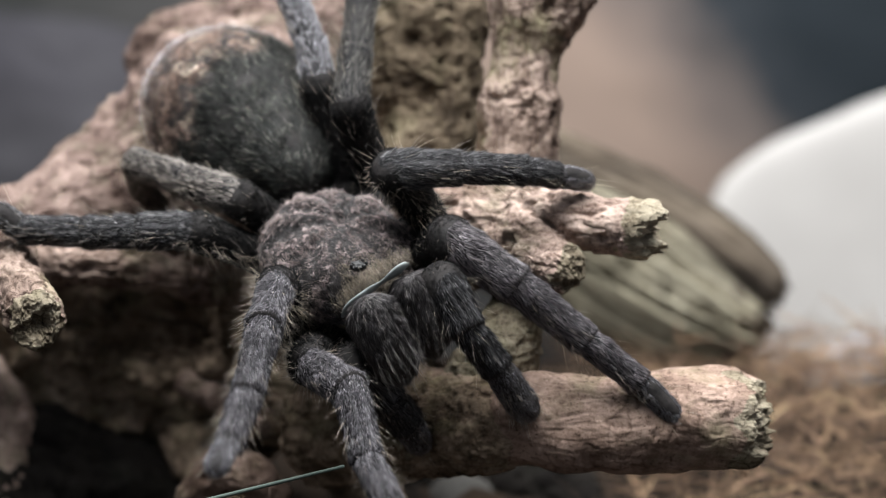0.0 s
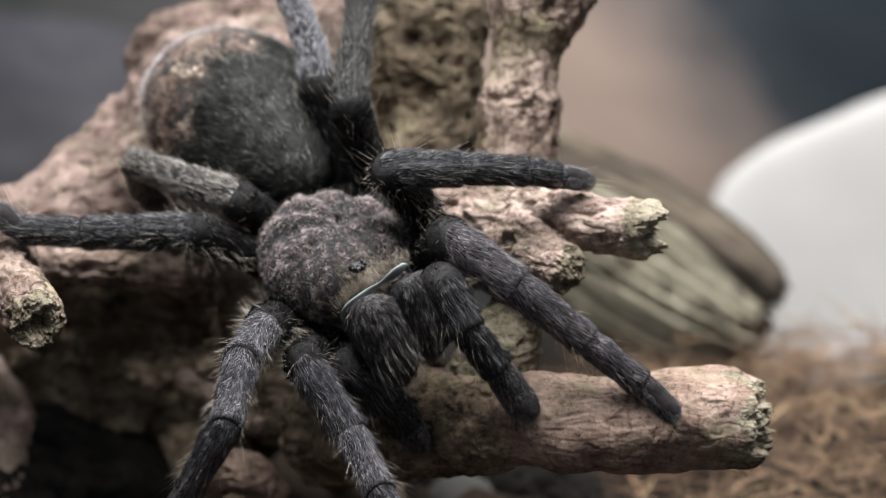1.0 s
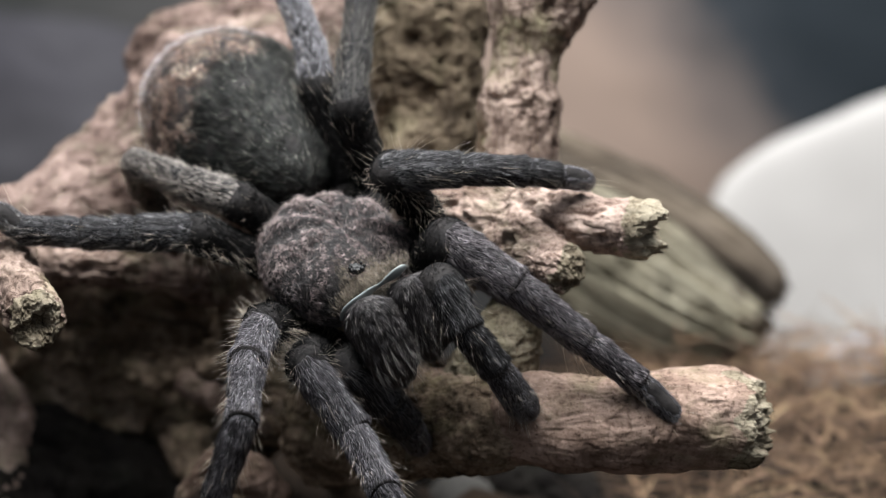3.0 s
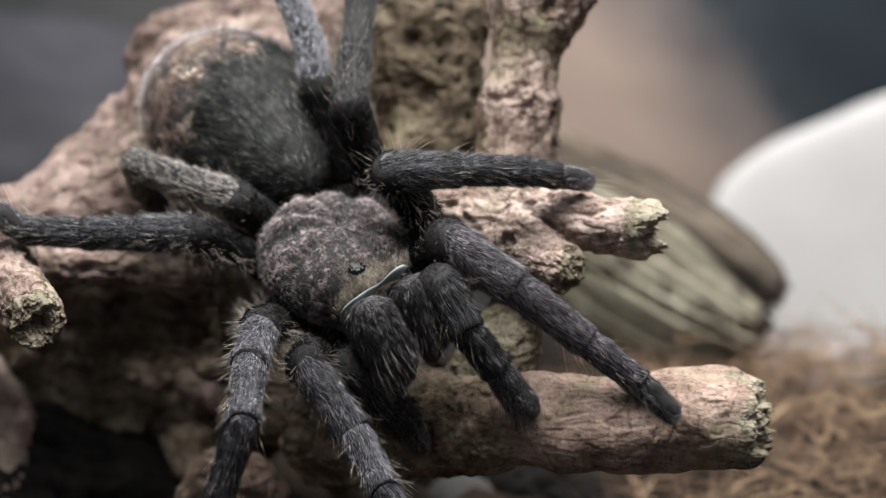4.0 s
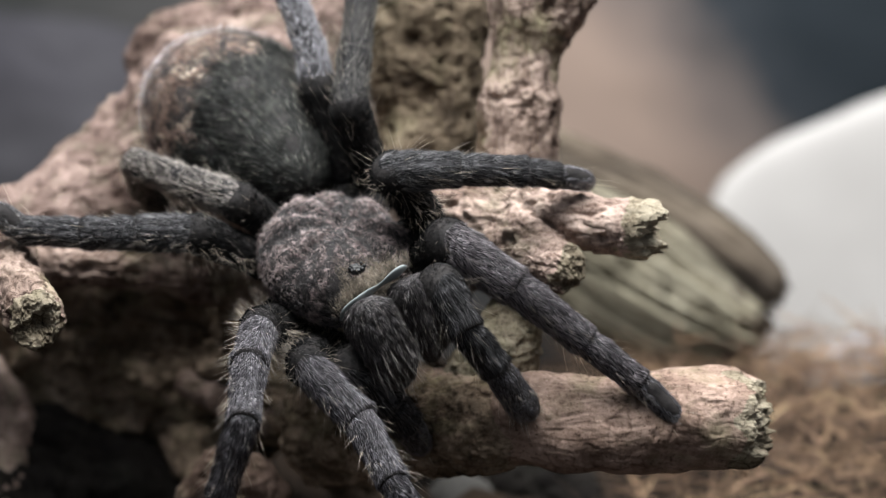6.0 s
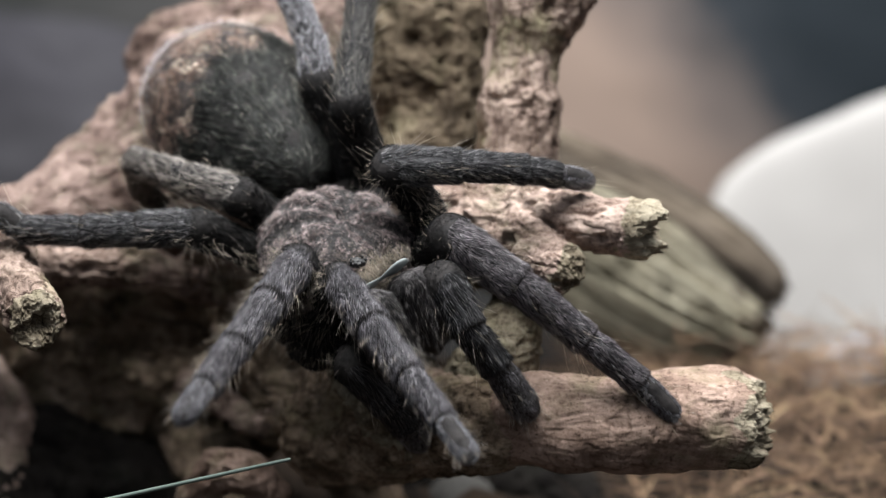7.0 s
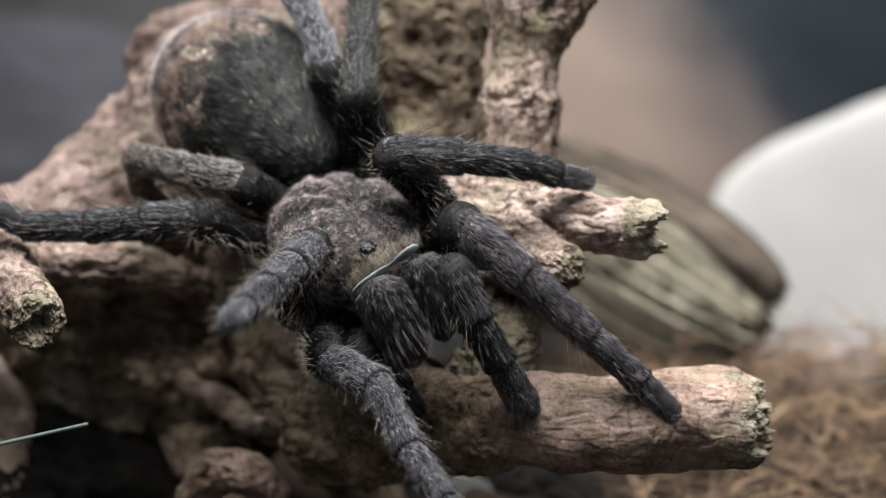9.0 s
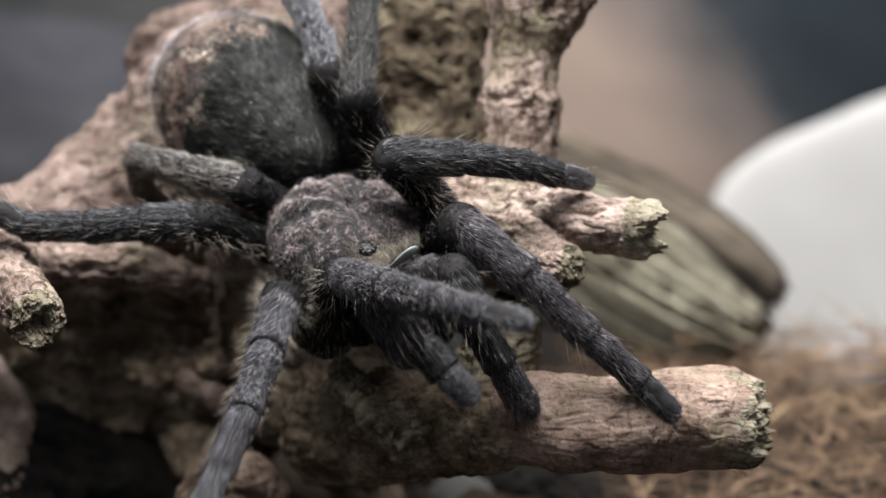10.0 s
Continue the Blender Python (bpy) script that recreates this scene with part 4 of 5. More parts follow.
class Leg:
    def __init__(self, name, rest, radii, seed, names=SEGMENTS, shaggy=1.0, coat=None, thick=1.0):
        self.rest = [Vector(p) for p in rest]
        self.lengths = [(b - a).length for a, b in zip(self.rest, self.rest[1:])]
        self.holder = new(name)
        self.holder.parent = spider
        self.holder.empty_display_size = 0.005
        inner = Vector(BODY - DORSAL * 0.0085).lerp(self.rest[0], 0.45)
        way = self.rest[0] - inner
        coxa = segment("coxa", self.holder, way.length, radii[0] * 1.05, radii[0], seed * 10 + 9, way.to_track_quat("Z", "Y").inverted() @ Vector(DORSAL), shaggy=shaggy, thick=0.4)
        coxa.matrix_basis = Matrix.Translation(inner - Vector(BODY)) @ way.to_track_quat("Z", "Y").to_matrix().to_4x4()
        self.turns = [(b - a).to_track_quat("Z", "Y") for a, b in zip(self.rest, self.rest[1:])]
        self.parts = [segment(nm, self.holder, L, r0, r1, seed * 10 + i, q.inverted() @ (Vector((0, -0.75, 0.66)) if i == len(names) - 1 else Vector(DORSAL)), i == len(names) - 1, shaggy, coat, thick)
                      for i, (nm, L, r0, r1, q) in enumerate(zip(names, self.lengths, radii, radii[1:], self.turns))]

    def poses(self, joints, shift):
        """The pose of each part when the joints stand at these places and the body is moved by shift."""
        out, at = [], Vector(joints[0])
        for q, a, b, L, goal in zip(self.turns, self.rest, self.rest[1:], self.lengths, joints[1:]):
            way = (Vector(goal) - at).normalized()
            turn = (b - a).normalized().rotation_difference(way) @ q
            out.append(Matrix.Translation(at - Vector(BODY) - shift) @ turn.to_matrix().to_4x4())
            at = at + way * L
        return out

    def reach(self, shift):
        """The joints when the foot stays planted and the body is moved by shift."""
        start, foot = self.rest[0] + shift, self.rest[-1]
        p = [r + shift * w for r, w in zip(self.rest, (1.0, 0.85, 0.6, 0.3, 0.06, 0.0))]
        for _ in range(30):
            p[-1] = foot.copy()
            for i in range(len(p) - 2, -1, -1):
                p[i] = p[i + 1] + (p[i] - p[i + 1]).normalized() * self.lengths[i]
            p[0] = start.copy()
            for i in range(1, len(p)):
                p[i] = p[i - 1] + (p[i] - p[i - 1]).normalized() * self.lengths[i - 1]
        return p


RADII = (0.0033, 0.0040, 0.0031, 0.0025, 0.0021, 0.0019)
STOUT = (0.0050, 0.0032, 0.0029, 0.0024, 0.0019, 0.0017)
HIND = (0.0034, 0.0032, 0.0029, 0.0027, 0.0024, 0.0021)
SLIM = (0.0032, 0.0032, 0.0028, 0.0025, 0.0022, 0.0021)
PLANTED = [
    Leg("leg", [(-0.0050, 0.0158, -0.0074), (0.0011, 0.0007, 0.0009), (0.0122, -0.0023, -0.0059), (0.0240, -0.0032, -0.0151), (0.0334, -0.0042, -0.0222), (0.0403, -0.0046, -0.0289)], RADII, 1, coat=VIOLET_FUZZ),
    Leg("leg", [(-0.0019, 0.0204, -0.0000), (-0.0089, 0.0062, 0.0122), (0.0027, 0.0063, 0.0126), (0.0142, 0.0082, 0.0120), (0.0198, 0.0105, 0.0108), (0.0261, 0.0132, 0.0093)], (0.0033, 0.0035, 0.0027, 0.0023, 0.0020, 0.0018), 2, shaggy=1.2),
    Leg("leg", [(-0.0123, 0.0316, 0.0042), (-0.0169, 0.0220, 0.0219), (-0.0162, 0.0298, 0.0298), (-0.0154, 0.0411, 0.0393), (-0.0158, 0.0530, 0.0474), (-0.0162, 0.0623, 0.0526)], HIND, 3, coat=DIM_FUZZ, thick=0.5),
    Leg("leg", [(-0.0183, 0.0335, 0.0039), (-0.0230, 0.0288, 0.0247), (-0.0248, 0.0343, 0.0314), (-0.0295, 0.0446, 0.0413), (-0.0338, 0.0563, 0.0483), (-0.0369, 0.0656, 0.0537)], HIND, 4, coat=GREY_FUZZ, thick=0.5),
    Leg("leg", [(-0.0295, 0.0241, -0.0018), (-0.0366, 0.0155, 0.0055), (-0.0459, 0.0210, 0.0076), (-0.0577, 0.0317, 0.0098), (-0.0588, 0.0435, 0.0027), (-0.0554, 0.0486, -0.0022)], SLIM, 5, coat=DUSTY_FUZZ, thick=0.6),
    Leg("leg", [(-0.0295, 0.0227, -0.0084), (-0.0434, 0.0099, 0.0008), (-0.0532, 0.0094, 0.0008), (-0.0628, 0.0104, 0.0006), (-0.0742, 0.0114, 0.0010), (-0.0788, 0.0103, 0.0052)], SLIM, 6, shaggy=1.9, thick=0.8),
    Leg("pedipalp", [(-0.0049, 0.0079, -0.0107), (-0.0002, -0.0048, -0.0058), (0.0039, -0.0082, -0.0122), (0.0089, -0.0071, -0.0189), (0.0149, -0.0035, -0.0283)],
        (0.0030, 0.0039, 0.0027, 0.0025, 0.0027), 7, ("femur", "patella", "tibia", "tarsus")),
]
FRONT = Leg("leg", [(-0.0228, 0.0104, -0.0208), (-0.0225, -0.0089, -0.0181), (-0.0145, -0.0150, -0.0271), (-0.0090, -0.0262, -0.0334), (-0.0027, -0.0308, -0.0425), (0.0021, -0.0330, -0.0498)], STOUT, 9, shaggy=1.3, coat=ASH_FUZZ)
SECOND = Leg("leg", [(-0.0279, 0.0123, -0.0165), (-0.0305, -0.0065, -0.0123), (-0.0309, -0.0198, -0.0148), (-0.0305, -0.0327, -0.0202), (-0.0344, -0.0341, -0.0315), (-0.0373, -0.0334, -0.0400)], STOUT, 10, shaggy=1.7, coat=ASH_FUZZ)
PALP = Leg("pedipalp", [(-0.0172, 0.0081, -0.0198), (-0.0152, -0.0058, -0.0195), (-0.0091, -0.0038, -0.0259), (-0.0061, -0.0015, -0.0305), (-0.0035, 0.0020, -0.0360)], (0.0028, 0.0032, 0.0030, 0.0026, 0.0024), 8, ("femur", "patella", "tibia", "tarsus"))


def build_stick():
    """A thin rod along its own x axis, its blunt tip at the origin."""
    x = np.concatenate((np.zeros(2), -np.linspace(0.0002, 0.12, 30)))
    r = np.concatenate(((0.00002, 0.00022), 0.00030 + 0.0026 * np.linspace(0, 0.12, 30)))
    a = np.linspace(0, 2 * np.pi, 12, endpoint=False)
    s = Soup()
    s.add(np.stack((np.broadcast_to(x[:, None], (32, 12)), r[:, None] * np.cos(a), r[:, None] * np.sin(a)), -1), grid_faces(32, 12))
    return tagged(s.build("thin_stick", [STICK_GREEN]), "thin pale green stick prodding at the spider's feet", "stick")


STICK = build_stick()


def motions():
    """The body heaves itself up; six feet and a palp stay planted, and the two free front legs and a palp feel about."""
    body = [
        (0, (0.00030, 0.00010, 0.00048)),
        (0.5, (0.00010, 0.00008, 0.00039)),
        (1, (0.00010, 0.00006, 0.00029)),
        (1.5, (0.00000, 0.00002, 0.00010)),
        (2.5, (0.00000, 0.00002, 0.00010)),
        (4, (0.00000, 0.00000, 0.00000)),
        (6.7, (0.00000, 0.00000, 0.00000)),
        (6.85, (0.00000, 0.00006, 0.00029)),
        (7, (0.00020, 0.00023, 0.00106)),
        (7.25, (0.00039, 0.00041, 0.00193)),
        (7.5, (0.00079, 0.00057, 0.00270)),
        (8, (0.00099, 0.00064, 0.00299)),
        (8.5, (0.00138, 0.00070, 0.00328)),
        (9, (0.00187, 0.00072, 0.00338)),
        (9.5, (0.00187, 0.00066, 0.00309)),
        (10, (0.00187, 0.00066, 0.00309)),
    ]
    walk(spider, [(t, Matrix.Translation(Vector(BODY) + Vector(d))) for t, d in body])

    def shift(t):
        return Vector([float(np.interp(t, [r[0] for r in body], [r[1][k] for r in body])) for k in range(3)])

    def key(leg, rows):
        poses = [(t, leg.poses(joints, shift(t))) for t, joints in rows]
        for i, ob in enumerate(leg.parts):
            walk(ob, [(t, p[i]) for t, p in poses])

    for leg in PLANTED:
        key(leg, [(t, leg.reach(Vector(d))) for t, d in body])
    free_front = [
        (0, (-0.0225, 0.0105, -0.0203), (-0.0221, -0.0088, -0.0179), (-0.0148, -0.0201, -0.0187), (-0.0117, -0.0311, -0.0267), (-0.0078, -0.0421, -0.0296), (-0.0027, -0.0465, -0.0356)),
        (0.2, (-0.0226, 0.0105, -0.0204), (-0.0225, -0.0088, -0.0176), (-0.0151, -0.0191, -0.0223), (-0.0108, -0.0303, -0.0295), (-0.0054, -0.0333, -0.0397), (-0.0013, -0.0341, -0.0477)),
        (0.5, (-0.0227, 0.0105, -0.0204), (-0.0227, -0.0089, -0.0179), (-0.0151, -0.0166, -0.0259), (-0.0099, -0.0276, -0.0328), (-0.0039, -0.0316, -0.0424), (0.0006, -0.0332, -0.0500)),
        (1, (-0.0227, 0.0105, -0.0205), (-0.0229, -0.0088, -0.0177), (-0.0154, -0.0138, -0.0277), (-0.0100, -0.0250, -0.0342), (-0.0039, -0.0302, -0.0431), (0.0009, -0.0329, -0.0503)),
        (2, (-0.0228, 0.0104, -0.0207), (-0.0227, -0.0089, -0.0181), (-0.0148, -0.0145, -0.0276), (-0.0094, -0.0258, -0.0338), (-0.0032, -0.0306, -0.0429), (0.0016, -0.0330, -0.0501)),
        (5, (-0.0228, 0.0104, -0.0208), (-0.0225, -0.0089, -0.0181), (-0.0145, -0.0150, -0.0271), (-0.0090, -0.0262, -0.0334), (-0.0027, -0.0308, -0.0425), (0.0021, -0.0330, -0.0498)),
        (5.5, (-0.0228, 0.0104, -0.0208), (-0.0225, -0.0089, -0.0181), (-0.0137, -0.0163, -0.0251), (-0.0081, -0.0271, -0.0320), (-0.0020, -0.0310, -0.0416), (0.0027, -0.0327, -0.0491)),
        (6.2, (-0.0228, 0.0104, -0.0208), (-0.0225, -0.0089, -0.0181), (-0.0135, -0.0163, -0.0248), (-0.0077, -0.0270, -0.0318), (-0.0015, -0.0309, -0.0412), (0.0033, -0.0325, -0.0487)),
        (6.8, (-0.0228, 0.0104, -0.0206), (-0.0221, -0.0088, -0.0176), (-0.0131, -0.0163, -0.0244), (-0.0072, -0.0267, -0.0317), (-0.0009, -0.0305, -0.0411), (0.0039, -0.0323, -0.0486)),
        (6.9, (-0.0228, 0.0105, -0.0203), (-0.0178, -0.0072, -0.0138), (-0.0132, -0.0193, -0.0176), (-0.0083, -0.0318, -0.0215), (-0.0042, -0.0426, -0.0247), (-0.0011, -0.0507, -0.0271)),
        (7, (-0.0226, 0.0106, -0.0198), (-0.0176, -0.0013, -0.0052), (-0.0116, -0.0123, -0.0102), (-0.0053, -0.0237, -0.0154), (0.0002, -0.0335, -0.0198), (0.0043, -0.0408, -0.0231)),
        (7.1, (-0.0226, 0.0107, -0.0194), (-0.0181, -0.0009, -0.0044), (-0.0120, -0.0123, -0.0084), (-0.0057, -0.0241, -0.0125), (-0.0002, -0.0342, -0.0160), (0.0038, -0.0418, -0.0186)),
        (7.2, (-0.0225, 0.0108, -0.0190), (-0.0186, -0.0006, -0.0037), (-0.0119, -0.0118, -0.0071), (-0.0049, -0.0234, -0.0107), (0.0010, -0.0334, -0.0138), (0.0055, -0.0408, -0.0161)),
        (7.3, (-0.0224, 0.0108, -0.0187), (-0.0187, 0.0013, -0.0021), (-0.0120, -0.0104, -0.0039), (-0.0051, -0.0224, -0.0056), (0.0008, -0.0327, -0.0071), (0.0053, -0.0405, -0.0082)),
        (7.4, (-0.0222, 0.0109, -0.0184), (-0.0190, 0.0032, -0.0008), (-0.0122, -0.0085, -0.0015), (-0.0051, -0.0205, -0.0022), (0.0009, -0.0309, -0.0027), (0.0055, -0.0386, -0.0032)),
        (7.5, (-0.0220, 0.0110, -0.0181), (-0.0190, 0.0040, -0.0001), (-0.0089, -0.0050, 0.0002), (-0.0020, -0.0172, 0.0004), (0.0023, -0.0284, 0.0001), (0.0048, -0.0370, -0.0002)),
        (7.6, (-0.0220, 0.0110, -0.0180), (-0.0191, 0.0054, 0.0004), (-0.0130, -0.0065, 0.0018), (-0.0066, -0.0189, 0.0033), (-0.0012, -0.0296, 0.0046), (0.0028, -0.0375, 0.0055)),
        (7.7, (-0.0220, 0.0110, -0.0180), (-0.0189, 0.0048, 0.0003), (-0.0128, -0.0071, 0.0016), (-0.0064, -0.0195, 0.0029), (-0.0009, -0.0302, 0.0041), (0.0031, -0.0381, 0.0050)),
        (7.8, (-0.0219, 0.0110, -0.0179), (-0.0186, 0.0029, -0.0005), (-0.0124, -0.0091, -0.0003), (-0.0060, -0.0216, -0.0001), (-0.0005, -0.0322, 0.0001), (0.0036, -0.0403, 0.0002)),
        (7.9, (-0.0219, 0.0110, -0.0178), (-0.0183, 0.0013, -0.0013), (-0.0123, -0.0108, -0.0010), (-0.0061, -0.0233, -0.0006), (-0.0007, -0.0341, -0.0002), (0.0033, -0.0422, 0.0000)),
        (8, (-0.0218, 0.0110, -0.0178), (-0.0181, 0.0002, -0.0020), (-0.0126, -0.0122, -0.0017), (-0.0056, -0.0243, -0.0019), (0.0009, -0.0344, -0.0021), (0.0054, -0.0421, -0.0020)),
        (8.1, (-0.0218, 0.0111, -0.0177), (-0.0178, -0.0012, -0.0031), (-0.0116, -0.0132, -0.0034), (-0.0052, -0.0256, -0.0037), (0.0003, -0.0363, -0.0040), (0.0044, -0.0443, -0.0042)),
        (8.2, (-0.0217, 0.0111, -0.0177), (-0.0174, -0.0023, -0.0042), (-0.0123, -0.0148, -0.0052), (-0.0056, -0.0269, -0.0071), (0.0010, -0.0368, -0.0091), (0.0056, -0.0444, -0.0103)),
        (8.3, (-0.0216, 0.0111, -0.0176), (-0.0171, -0.0032, -0.0051), (-0.0107, -0.0149, -0.0070), (-0.0041, -0.0270, -0.0090), (0.0016, -0.0375, -0.0108), (0.0059, -0.0453, -0.0121)),
        (8.4, (-0.0215, 0.0111, -0.0175), (-0.0169, -0.0038, -0.0059), (-0.0103, -0.0149, -0.0097), (-0.0034, -0.0265, -0.0137), (0.0025, -0.0364, -0.0171), (0.0069, -0.0438, -0.0197)),
        (8.5, (-0.0214, 0.0111, -0.0175), (-0.0163, -0.0043, -0.0067), (-0.0094, -0.0149, -0.0116), (-0.0023, -0.0258, -0.0167), (0.0038, -0.0351, -0.0211), (0.0084, -0.0422, -0.0243)),
        (8.6, (-0.0213, 0.0111, -0.0175), (-0.0157, -0.0059, -0.0097), (-0.0093, -0.0167, -0.0148), (-0.0027, -0.0279, -0.0200), (0.0029, -0.0375, -0.0244), (0.0071, -0.0447, -0.0278)),
        (8.7, (-0.0212, 0.0111, -0.0174), (-0.0144, -0.0066, -0.0130), (-0.0088, -0.0181, -0.0174), (-0.0031, -0.0300, -0.0221), (0.0017, -0.0402, -0.0260), (0.0054, -0.0479, -0.0290)),
        (8.8, (-0.0211, 0.0111, -0.0174), (-0.0144, -0.0070, -0.0150), (-0.0119, -0.0202, -0.0140), (-0.0052, -0.0293, -0.0223), (0.0011, -0.0290, -0.0325), (0.0051, -0.0258, -0.0400)),
        (8.9, (-0.0210, 0.0111, -0.0174), (-0.0164, -0.0078, -0.0165), (-0.0099, -0.0193, -0.0189), (-0.0006, -0.0279, -0.0249), (0.0041, -0.0257, -0.0358), (0.0043, -0.0200, -0.0428)),
        (9, (-0.0209, 0.0111, -0.0174), (-0.0189, -0.0082, -0.0173), (-0.0105, -0.0187, -0.0186), (-0.0052, -0.0297, -0.0255), (0.0002, -0.0392, -0.0303), (0.0057, -0.0422, -0.0368)),
        (9.2, (-0.0209, 0.0111, -0.0175), (-0.0195, -0.0083, -0.0171), (-0.0108, -0.0184, -0.0189), (-0.0054, -0.0294, -0.0256), (0.0002, -0.0389, -0.0304), (0.0058, -0.0423, -0.0365)),
        (9.3, (-0.0209, 0.0111, -0.0176), (-0.0196, -0.0083, -0.0167), (-0.0107, -0.0181, -0.0193), (-0.0051, -0.0293, -0.0255), (0.0006, -0.0387, -0.0302), (0.0064, -0.0422, -0.0362)),
        (9.4, (-0.0209, 0.0111, -0.0176), (-0.0169, -0.0079, -0.0160), (-0.0095, -0.0188, -0.0191), (0.0001, -0.0277, -0.0240), (0.0061, -0.0261, -0.0342), (0.0070, -0.0204, -0.0412)),
        (9.5, (-0.0209, 0.0111, -0.0177), (-0.0150, -0.0071, -0.0138), (-0.0088, -0.0185, -0.0177), (-0.0025, -0.0303, -0.0217), (0.0030, -0.0404, -0.0252), (0.0070, -0.0480, -0.0277)),
        (9.6, (-0.0209, 0.0111, -0.0177), (-0.0147, -0.0057, -0.0099), (-0.0070, -0.0156, -0.0148), (0.0011, -0.0259, -0.0198), (0.0080, -0.0347, -0.0241), (0.0132, -0.0413, -0.0273)),
        (9.7, (-0.0209, 0.0111, -0.0177), (-0.0160, -0.0050, -0.0078), (-0.0076, -0.0151, -0.0112), (0.0010, -0.0255, -0.0146), (0.0084, -0.0345, -0.0175), (0.0140, -0.0412, -0.0197)),
        (9.8, (-0.0209, 0.0111, -0.0177), (-0.0169, -0.0039, -0.0059), (-0.0087, -0.0146, -0.0072), (-0.0003, -0.0256, -0.0085), (0.0070, -0.0351, -0.0097), (0.0124, -0.0423, -0.0105)),
        (9.9, (-0.0209, 0.0111, -0.0177), (-0.0173, -0.0029, -0.0046), (-0.0090, -0.0136, -0.0054), (-0.0004, -0.0246, -0.0062), (0.0070, -0.0340, -0.0069), (0.0125, -0.0411, -0.0074)),
        (10, (-0.0209, 0.0111, -0.0177), (-0.0175, -0.0026, -0.0042), (-0.0092, -0.0133, -0.0037), (-0.0007, -0.0243, -0.0032), (0.0067, -0.0338, -0.0027), (0.0122, -0.0409, -0.0023)),
    ]
